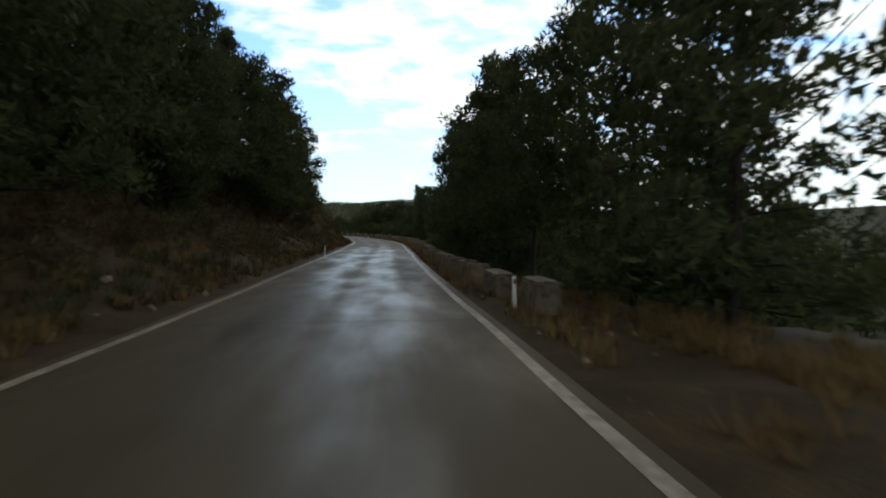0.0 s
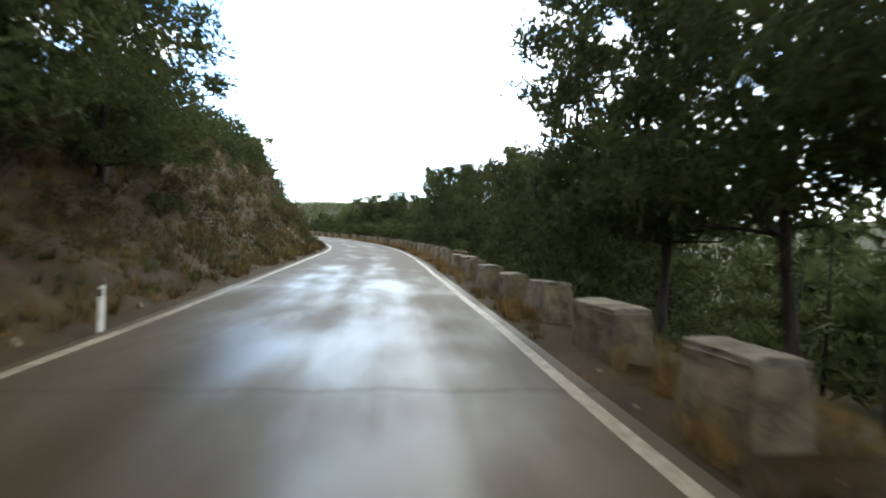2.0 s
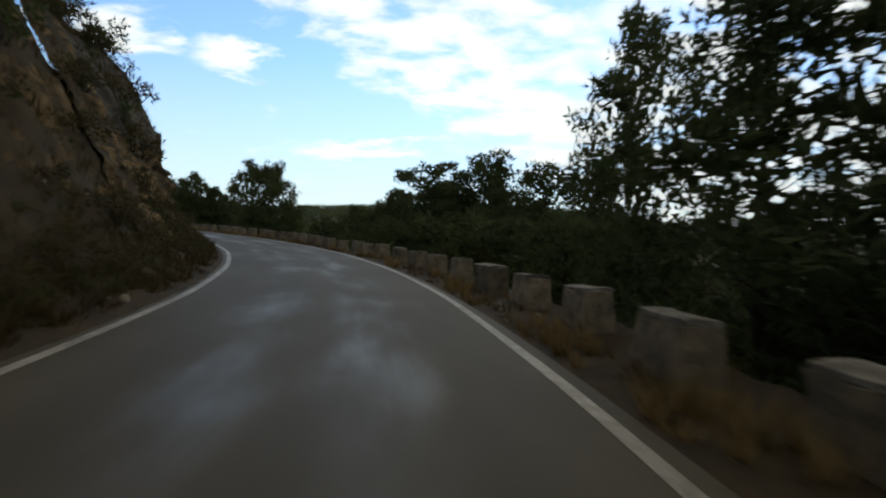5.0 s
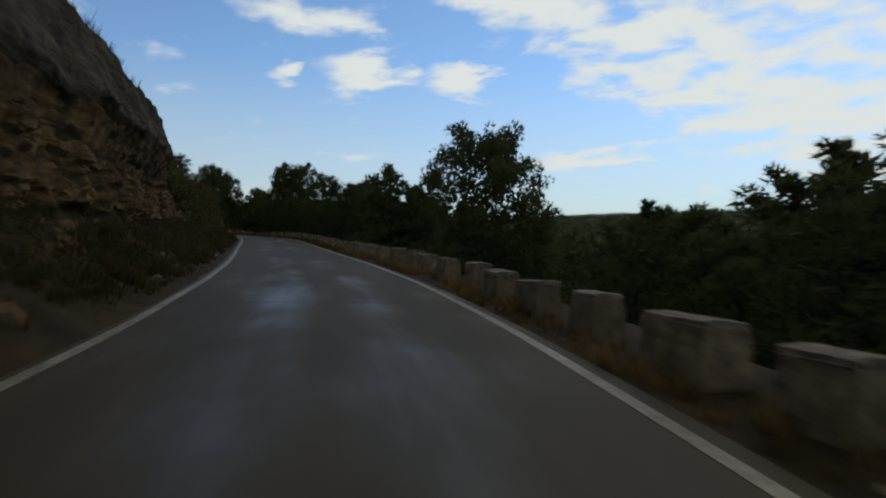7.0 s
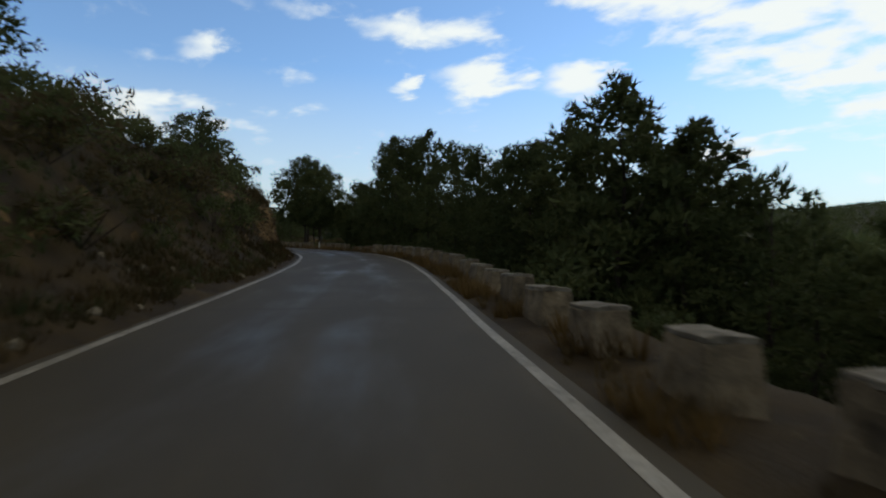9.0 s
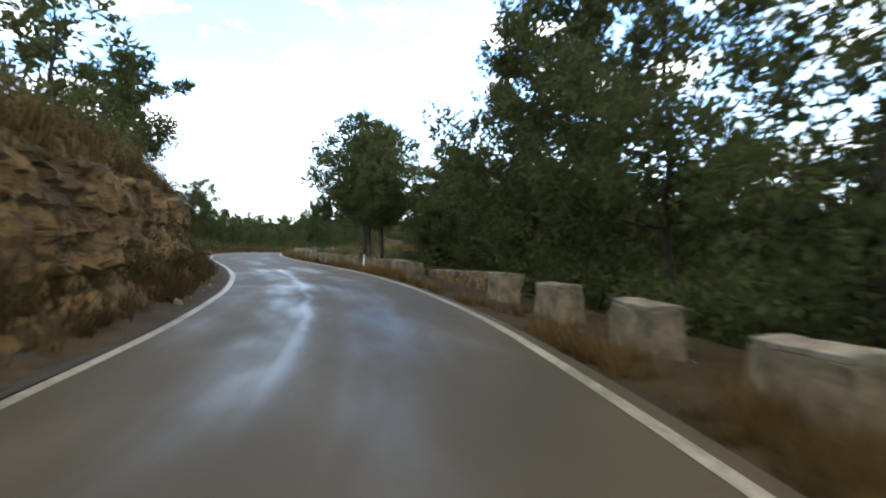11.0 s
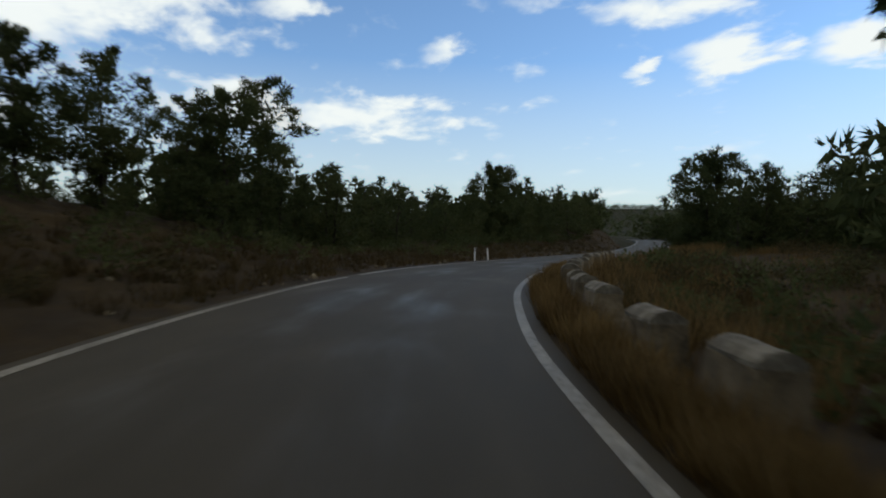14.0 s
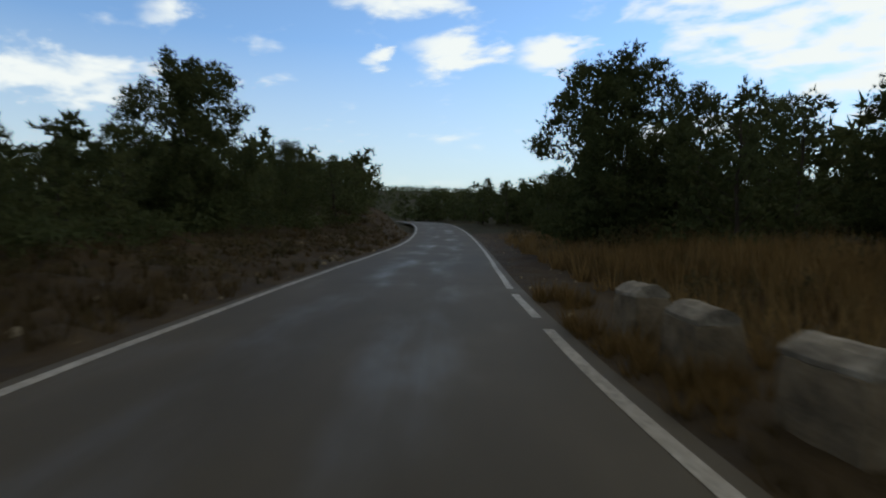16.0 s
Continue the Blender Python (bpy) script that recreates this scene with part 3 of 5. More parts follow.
# ---- verges and banks: fine strips of land along the road ----
def bank(name, table, side, s0, s1, ds, cols, mats, label, category, bumps):
    """A strip of land beside the road that follows the cross-sections; rock where it stands steep."""
    ss = np.arange(s0, s1 + 1e-6, ds)
    shapes = section(table, ss)
    verts, over = [], []
    for i, s in enumerate(ss):
        shape = shapes[i, :7]
        run = np.concatenate([[0], np.cumsum(np.hypot(*np.diff(shape, axis=0).T))])
        for j in range(cols):
            u = (j / (cols - 1)) ** 1.15 * run[-1]
            o, h = np.interp(u, run, shape[:, 0]), np.interp(u, run, shape[:, 1])
            k = min(np.searchsorted(run, u, side="right"), 6)
            rise, out = shape[k, 1] - shape[k - 1, 1], shape[k, 0] - shape[k - 1, 0]
            steep = min(max((rise / max(abs(rise) + abs(out), 1e-3) - 0.55) / 0.3, 0), 1) if rise > 0 else 0
            p = spot(s, side * o, h)
            edge = min(u / 1.2, 1)
            soft = bumps * (0.16 * edge * rough_noise(p, 1.4) + 0.05 * (0.4 + 0.6 * edge) * rough_noise(p, 0.35, 3))
            # beds of rock stand out and fall back along their height
            bed = p.z + 0.5 * rough_noise((p.x, p.y, 0), 7.0, 2)
            beds = 2.7 if 88 < s < 140 and h < 3.3 else 1.35
            ledge = (bed * beds) % 1.0
            ledge = (0.06 if h > 3.3 else 0.09 if s > 160 else 0.3) * min(ledge / 0.18, 1.0) * (0.6 + 0.9 * noise.noise(Vector((math.floor(bed * beds) * 3.7, s * 0.3, 0))))
            block = noise.voronoi(Vector((s * 0.55, p.z * 0.9, math.floor(bed * 1.35))))[0]
            joint = noise.voronoi(Vector((s * 0.9, p.z * 0.3, 4)))[0] if s > 160 else block
            hard = steep * (ledge + 0.28 * min((joint[1] - joint[0]) * 2.5, 0.6) * (s > 160) + 0.3 * rough_noise(p, 1.7) + (0.05 if h > 3.3 else 0.12) * (block[1] - block[0] > 0.12) + 0.15 * rough_noise(p, 0.4, 3))
            verts.append(spot(s, side * (o - hard), h + soft))
            over.append(h)
    me = mesh_of(name, verts, grid_faces(len(ss), cols, side > 0), mats[0], False)
    for m in mats[1:]:
        me.materials.append(m)
    pick = []
    for n, f in enumerate(me.polygons):
        slope = abs(f.normal.z)
        where = 0.22 * noise.noise(f.center * 0.8)
        s = s0 + ds * (n // (cols - 1))
        limit = 0.62 if 92 < s < 136 or 164 < s < 206 else 0.38
        grey_bed = len(mats) > 2 and 92 < s < 136 and over[f.vertices[0]] > 3.75 + 0.5 * where
        pick.append((2 if grey_bed else 1) if slope + where < limit and len(mats) > 1 else 0)
    me.polygons.foreach_set("material_index", pick)
    me.polygons.foreach_set("use_smooth", [not k for k in pick])
    return tagged(new(name, me), label, category, kind="structure")


BANK_LABEL = "steep earth bank with bedded ochre sandstone outcrops and an overhang"
for s0, s1, ds, cols in ((BEGIN, 90, 0.35, 56), (90, 136, 0.2, 112), (136, 164, 0.35, 56), (164, 206, 0.22, 84), (206, 300, 0.4, 50)):
    bank("bank_left", LEFT, -1, s0, s1, ds, cols, [SOIL, ROCK, CAPROCK], BANK_LABEL, "bank", 1.0)
bank("verge_right", RIGHT, 1, BEGIN, 300, 0.5, 30, [SOIL], "reddish-brown earth shoulder falling away to a wooded slope", "verge", 0.7)


# ---- the ground: one sheet to the horizon ----
def spread(lo, hi, step, reach):
    """Even steps between lo and hi, then ever wider ones out to reach."""
    mid = list(np.arange(lo, hi + step, step))
    out, d = [], step
    while (out[-1] if out else 0) < reach:
        d *= 1.22
        out.append((out[-1] if out else 0) + d)
    return np.array([lo - v for v in reversed(out)] + mid + [mid[-1] + v for v in out])


def ground_sheet():
    gx, gy = spread(-230, 70, 2.5, 2600), spread(-40, 330, 2.5, 2600)
    X, Y = np.meshgrid(gx, gy, indexing="ij")
    flat_x, flat_y = X.ravel(), Y.ravel()
    best, near = np.full(flat_x.size, 1e18), np.zeros(flat_x.size, int)
    for k in range(0, len(RS), 2):
        d = (flat_x - RX[k]) ** 2 + (flat_y - RY[k]) ** 2
        hit = d < best
        best[hit], near[hit] = d[hit], k
    dist = np.sqrt(best)
    o = (flat_x - RX[near]) * np.cos(RT[near]) + (flat_y - RY[near]) * np.sin(RT[near])
    z = RZ[near].copy()
    for side, table in ((-1, LEFT), (1, RIGHT)):
        on = (o < 0) if side < 0 else (o >= 0)
        at = np.array([row[0] for row in table], float)
        shapes = np.array([row[1] for row in table], float)
        s, away = RS[near][on], dist[on]
        # a little further in than the fine strips, so that it stays under them
        pull = np.where(away < 13, 1.6, 0.0) * (1.0 if side < 0 else -0.5)
        prev_o = np.zeros(s.size)
        prev_h = np.zeros(s.size)
        h = np.full(s.size, np.nan)
        for k in range(8):
            ko = np.interp(s, at, shapes[:, k, 0])
            kh = np.interp(s, at, shapes[:, k, 1])
            ko = np.maximum(ko, prev_o + 0.01)
            w = np.clip((away - pull - prev_o) / (ko - prev_o), 0, 1)
            inside = np.isnan(h) & (away - pull <= ko)
            h[inside] = (prev_h + w * (kh - prev_h))[inside]
            prev_o, prev_h = ko, kh
        h = np.where(np.isnan(h), prev_h, h)
        h -= np.clip((13.5 - away) / 2.0, 0, 1) * 0.5
        z[on] += h
    far = np.hypot(flat_x + 60, flat_y - 130)
    n1 = np.array([noise.fractal(Vector((a / 420, b / 420, 2.0)), 1.0, 2.0, 4) for a, b in zip(flat_x, flat_y)])
    n2 = np.array([noise.fractal(Vector((a / 23, b / 23, 5.0)), 0.9, 2.0, 4) for a, b in zip(flat_x, flat_y)])
    away_from = np.clip((dist - 28) / 60, 0, 1)
    region = 4.5 + 3 * n1
    hills = np.clip((far - 280) / 420, 0, 1) ** 1.4 * (40 + 26 * n1)
    turn = np.degrees(np.arctan2(-(flat_x + 10), flat_y - 80))
    hills += np.clip((far - 520) / 420, 0, 1) ** 1.3 * 34 * np.exp(-((turn - 3) / 17) ** 2)
    Z = (z * (1 - away_from) + region * away_from + hills + n2 * np.clip((dist - 9) / 20, 0, 1) * 1.1).reshape(X.shape)
    rough = np.clip((dist.reshape(X.shape) - 14) / 8, 0, 1)
    for _ in range(6):
        blur = Z.copy()
        blur[1:-1, 1:-1] = (Z[:-2, 1:-1] + Z[2:, 1:-1] + Z[1:-1, :-2] + Z[1:-1, 2:]) / 4
        Z = Z + (blur - Z) * rough * 0.7
    verts = np.stack([X, Y, Z], -1).reshape(-1, 3).tolist()
    me = mesh_of("ground", verts, grid_faces(len(gx), len(gy), True), SCRUBLAND, True)
    tagged(new("ground", me), "dry brown scrubland with low hills to the horizon", "ground", kind="structure")
    return gx, gy, Z


GX, GY, GZ = ground_sheet()


def ground_z(x, y):
    i, j = min(max(int(np.searchsorted(GX, x)) - 1, 0), len(GX) - 2), min(max(int(np.searchsorted(GY, y)) - 1, 0), len(GY) - 2)
    u, v = (x - GX[i]) / (GX[i + 1] - GX[i]), (y - GY[j]) / (GY[j + 1] - GY[j])
    return float(GZ[i, j] * (1 - u) * (1 - v) + GZ[i + 1, j] * u * (1 - v) + GZ[i, j + 1] * (1 - u) * v + GZ[i + 1, j + 1] * u * v)


def foot(s, o):
    """The place on the land beside the road, whichever sheet lies on top there."""
    p = spot(s, o, 0)
    p.z = p.z + land(s, o) if abs(o) < 9.5 else ground_z(p.x, p.y)
    return p


# ---- makers ----
def part(name, me, parent, label=""):
    ob = new(name, me)
    ob.parent = parent
    return tagged(ob, label) if label else ob


def tube(verts, faces, a, b, ra, rb, sides=6):
    """A tapered limb from a to b."""
    way = (b - a).normalized()
    x = way.orthogonal().normalized()
    y = way.cross(x)
    n = len(verts)
    for p, r in ((a, ra), (b, rb)):
        for k in range(sides):
            t = 2 * math.pi * k / sides
            verts.append(p + (x * math.cos(t) + y * math.sin(t)) * r)
    for k in range(sides):
        faces.append((n + k, n + (k + 1) % sides, n + sides + (k + 1) % sides, n + sides + k))


def tuft_cloud(rng, verts, faces, centre, radius, count, size):
    """A loose ball of leaning leaves, for shrubs and far woods."""
    for _ in range(count):
        v = Vector((rng.gauss(0, 1), rng.gauss(0, 1), rng.gauss(0, 0.8)))
        v.normalize()
        p = centre + Vector((v.x, v.y, v.z * 0.8)) * radius * rng.random() ** 0.45
        way = (v + Vector((rng.gauss(0, 0.6), rng.gauss(0, 0.6), rng.gauss(0.35, 0.5)))).normalized()
        across = way.cross(Vector((rng.gauss(0, 1), rng.gauss(0, 1), rng.gauss(0, 1)))).normalized()
        long, wide = size * rng.uniform(0.6, 1.2), size * rng.uniform(0.26, 0.45)
        n = len(verts)
        verts.extend((p - across * wide * 0.5, p + across * wide * 0.5, p + way * long))
        faces.append((n, n + 1, n + 2))


def unit(v):
    return v / np.maximum(np.linalg.norm(v, axis=1, keepdims=True), 1e-6)


def needle_tufts(rs, centres, radii, tufts, fan, long, wide, rise=0.5):
    """Brushes of needles round each centre: every tuft is a fan of thin blades that leans outwards and up."""
    c, r = np.repeat(centres, tufts, 0), np.repeat(radii, tufts)[:, None]
    u = unit(rs.normal(0, 1, c.shape))
    p = c + u * (1, 1, 0.8) * r * rs.random((len(c), 1)) ** 0.4
    way = unit(0.8 * u + rs.normal(0, 0.35, c.shape) + (0, 0, rise))
    p, way = np.repeat(p, fan, 0), np.repeat(way, fan, 0)
    way = unit(way + rs.normal(0, 0.38, p.shape))
    across = unit(np.cross(way, rs.normal(0, 1, p.shape)))
    length = long * rs.uniform(0.6, 1.25, (len(p), 1))
    half = 0.5 * wide * rs.uniform(0.7, 1.3, (len(p), 1))
    return np.stack([p - across * half, p + across * half, p + way * length], 1).reshape(-1, 3)


def pine_meshes(seed, height, spread_r, bare, lobes, tufts, size, form):
    """Trunk and crown of an Aleppo pine: a leaning trunk, rising limbs, and rounded lobes of needle brushes at their ends."""
    rng, rs = random.Random(seed), np.random.RandomState(seed)
    tv, tf = [], []
    lean = Vector((rng.uniform(-0.07, 0.07), rng.uniform(-0.07, 0.07), 1))
    spine = [Vector((0, 0, -0.4))]
    steps = 8
    for k in range(1, steps + 1):
        wob = Vector((rng.uniform(-0.12, 0.12), rng.uniform(-0.12, 0.12), 0)) * height / 8
        spine.append(lean * (height * 0.9 * k / steps) + wob)
    base_r = 0.0115 * height + 0.025
    for k in range(steps):
        tube(tv, tf, spine[k], spine[k + 1], base_r * (1 - 0.88 * k / steps), base_r * (1 - 0.88 * (k + 1) / steps), 8)

    def on_spine(f):
        g = min(max(f, 0), 0.999) * steps
        return spine[int(g)].lerp(spine[int(g) + 1], g - int(g))

    low, tall = bare * height, (1 - bare) * height
    outer, outer_r, inner, inner_r = [], [], [], []
    for k in range(lobes):
        g = (k + rng.random()) / lobes  # lobes are spread over the crown's height
        belly = math.sqrt(max(1 - (g - 0.36) ** 2 / 0.44, 0.06)) if form == "round" else math.sqrt(max(1 - (g - 0.45) ** 2 / 0.37, 0.06)) if form == "dome" else (1.12 - g) ** 0.75 * min(0.6 + g * 3, 1)
        lobe_r = (0.3 + 0.17 * spread_r) * rng.uniform(0.75, 1.2) * (1.12 - 0.35 * g)
        angle = k * 2.4 + rng.uniform(-0.6, 0.6)
        reach = spread_r * belly * rng.uniform(0.9, 1.08)
        out = max(reach - 0.75 * lobe_r, 0.0) * (1.0 if k % 5 else 0.45)
        z = max(low + tall * g - 0.5 * lobe_r, low + lobe_r * 0.5)
        mid = on_spine(z / height)
        c = Vector((mid.x + math.cos(angle) * out, mid.y + math.sin(angle) * out, z))
        root = on_spine(max((z - 0.5 * out - 0.05 * tall) / height, bare * 0.85))
        bend = root.lerp(c, 0.55) + Vector((0, 0, -0.02 * height * rng.random()))
        r = base_r * 0.15 * (1.1 - 0.7 * g)
        root = root.lerp(mid, 0.5) if root.z < low + 0.1 * tall else root
        tube(tv, tf, root, bend, r + 0.009, r * 0.6 + 0.007, 5 if tufts > 20 else 3)
        tube(tv, tf, bend, c, r * 0.6 + 0.007, 0.006, 3)
        for q in range(7):
            v = Vector((rng.gauss(0, 1), rng.gauss(0, 1), rng.gauss(0.25, 0.9))).normalized()
            puff = c + Vector((v.x, v.y, v.z * 0.75)) * lobe_r * (rng.uniform(0.5, 0.9) if q else 0.2)
            puff.z = min(puff.z, height - 0.25 * rng.random())
            outer.append(puff)
            outer_r.append(lobe_r * rng.uniform(0.3, 0.55))
        inner.extend((c, mid.lerp(c, 0.65), mid.lerp(c, 0.3)))
        inner_r.extend((lobe_r * 0.45, lobe_r * 0.6, lobe_r * 0.7))
    fine = needle_tufts(rs, np.array(outer), np.array(outer_r), tufts, 3, size * (1.12 if size < 0.2 else 1.0), size * 0.32)
    # sparser, larger sprays fill the shaded inside
    coarse = needle_tufts(rs, np.array(inner), np.array(inner_r), max(int(tufts * (1.2 if tufts > 8 else 0.6)), 3), 2, size * (1.45 if size > 0.2 else 1.3), size * 0.68, 0.2)
    cv = np.concatenate([fine, coarse])
    cf = np.arange(len(cv)).reshape(-1, 3)
    return mesh_of("trunk", tv, tf, BARK, True), mesh_of("crown", cv.tolist(), cf.tolist(), NEEDLES)


PINE_LABEL = "dark green Aleppo pine with an uneven open crown"


def pine_kind(seed, height, spread_r, bare, puffs, blades, size, form):
    trunk, crown = pine_meshes(seed, height, spread_r, bare, puffs, blades, size, form)
    return height, trunk, crown


# near kinds: finer needles; far kinds: fewer and larger tufts
NEAR = [pine_kind(11, 9, 3.0, 0.06, 46, 17, 0.18, "round"), pine_kind(12, 9, 2.8, 0.09, 42, 17, 0.18, "cone"), pine_kind(13, 8.5, 3.1, 0.3, 27, 25, 0.165, "round"),
        pine_kind(14, 9.5, 2.7, 0.06, 44, 17, 0.18, "round"), pine_kind(15, 7, 2.9, 0.3, 26, 22, 0.18, "round"), pine_kind(18, 9, 2.9, 0.26, 34, 17, 0.18, "round")]
DOMED = pine_kind(16, 8.5, 3.1, 0.37, 40, 20, 0.17, "round")
STEMMED = pine_kind(17, 7, 2.2, 0.5, 24, 26, 0.17, "round")
BROAD = pine_kind(24, 9.5, 4.3, 0.05, 84, 22, 0.21, "dome")
MID = [pine_kind(51, 6, 2.5, 0.03, 26, 7, 0.24, "round"), pine_kind(52, 6.5, 2.4, 0.04, 26, 7, 0.24, "round"), pine_kind(53, 5.5, 2.5, 0.04, 24, 7, 0.24, "round"), pine_kind(54, 7, 2.5, 0.03, 26, 7, 0.24, "cone")]
TALL = [pine_kind(71, 9, 3.1, 0.04, 38, 10, 0.27, "round"), pine_kind(72, 9.5, 3.0, 0.05, 38, 10, 0.27, "round"), pine_kind(73, 9, 3.2, 0.08, 36, 10, 0.27, "round")]
SLIM = [pine_kind(61, 7, 2.1, 0.42, 20, 8, 0.22, "round"), pine_kind(62, 7.5, 2.3, 0.45, 20, 8, 0.22, "round")]
FAR = [pine_kind(31, 6, 2.4, 0.03, 13, 2, 0.52, "round"), pine_kind(32, 6.5, 2.3, 0.04, 13, 2, 0.52, "round"), pine_kind(33, 5.5, 2.4, 0.04, 12, 2, 0.52, "round"), pine_kind(34, 7, 2.5, 0.03, 13, 2, 0.52, "cone")]
_chance = random.Random(5)


def medium(s, o, top, k):
    """A middle-distance kind that suits the height asked for."""
    rise = float(np.interp(s, RS, RZ)) + top - foot(s, o).z
    return TALL[k % 3] if rise > 7.6 else MID[k % 4]


def pine(kind, s, o, top, wide=1.0, group="pines along the road", label=PINE_LABEL, at=None):
    """A pine whose top stands that high over the road's level."""
    height, trunk, crown = kind
    p = at or foot(s, o)
    level = float(np.interp(s, RS, RZ)) if at is None else p.z
    scale = max((level + top - p.z) / height, 0.25)
    root = new("pine_tree")
    root.matrix_basis = Matrix.Translation(p - Vector((0, 0, 0.05))) @ Euler((0, 0, _chance.uniform(0, 6.28))).to_matrix().to_4x4() @ Matrix.Diagonal((scale * wide, scale * wide, scale, 1))
    tagged(root, label, "tree", group)
    part("trunk", trunk, root)
    part("crown", crown, root)
    return root


# ---- guard blocks on the valley side ----
def block_kind(seed, length, depth, height, taper, round_top):
    """A masonry guard block: a battered stone body with worn faces, and a thin chipped capstone."""
    rng = random.Random(seed)
    bm = bmesh.new()
    bmesh.ops.create_cube(bm, size=1)
    bmesh.ops.subdivide_edges(bm, edges=bm.edges[:], cuts=4, use_grid_fill=True)
    for v in bm.verts:
        f = v.co.z + 0.5
        v.co = Vector((v.co.x * (depth + 0.7 * taper * (1 - f)), v.co.y * (length + taper * (1 - f)), f * (height - 0.065) - 0.25 * (f < 0.01)))
        d = Vector((noise.noise(v.co * 3 + Vector((seed, 0, 0))), noise.noise(v.co * 3 + Vector((0, seed, 9))), 0.4 * noise.noise(v.co * 4)))
        v.co += d * 0.03 + 0.02 * noise.noise_vector(v.co * 7 + Vector((seed, seed, 0))) * min(f * 2, 1)
    bmesh.ops.bevel(bm, geom=[e for e in bm.edges if len(e.link_faces) == 2 and e.calc_face_angle(0) > 1.0], offset=0.012, segments=1, affect="EDGES")
    body = bpy.data.meshes.new("body")
    bm.to_mesh(body)
    bm.free()
    body.materials.append(MASONRY)
    bm = bmesh.new()
    bmesh.ops.create_cube(bm, size=1)
    bmesh.ops.subdivide_edges(bm, edges=bm.edges[:], cuts=4, use_grid_fill=True)
    for v in bm.verts:
        arch = round_top * (1 - (v.co.x * 2) ** 2) if v.co.z > 0 else 0
        v.co = Vector((v.co.x * (depth - 0.005), v.co.y * (length - 0.005), height - 0.045 + v.co.z * 0.055 + arch))
        v.co += Vector((noise.noise(v.co * 5 + Vector((seed, 3, 0))), noise.noise(v.co * 5 + Vector((3, seed, 0))), 0.5 * noise.noise(v.co * 6))) * 0.03
    bmesh.ops.bevel(bm, geom=[e for e in bm.edges if len(e.link_faces) == 2 and e.calc_face_angle(0) > 0.9], offset=0.008, segments=1, affect="EDGES")
    cap = bpy.data.meshes.new("capstone")
    bm.to_mesh(cap)
    bm.free()
    cap.materials.append(CAPSTONE)
    root = new("guard_block")
    tagged(root, "weathered ochre masonry guard block with a chipped grey capstone", "guard block", "guard blocks along the road")
    part("body", body, root)
    part("capstone", cap, root, "chipped lichen-grey capstone")
    return root


BLOCK_KINDS = [block_kind(k + 10 * r, 1.0, 0.44, 0.6, t, a) for r, a in enumerate((0.014, 0.11)) for k, t in ((1, 0.1), (2, 0.14), (3, 0.07), (4, 0.17))]


def guard_block(n, s0, s1, face, tall):
    """A block from s0 to s1, whose face stands that far to the right of the road's middle."""
    rng = random.Random(n * 7 + 1)
    kind = BLOCK_KINDS[n % 4 + (4 if s0 > 204 else 0)]
    m = Matrix.Translation(spot((s0 + s1) / 2, face + 0.24, land((s0 + s1) / 2, face + 0.2) + rng.uniform(-0.03, 0.02))) @ Euler((radians(rng.uniform(-2, 2)), radians(rng.uniform(-2.5, 2.5)), radians(heading((s0 + s1) / 2) + rng.uniform(-2.5, 2.5)))).to_matrix().to_4x4()
    ob = copy_thing(kind, m)
    ob.scale = (rng.uniform(0.92, 1.06), (s1 - s0) * (0.66 if s0 > 204 else 0.8), rng.uniform(0.96, 1.04) * tall / 0.58 * (0.86 if 212 < s0 < 241 else 1.0))
    return ob


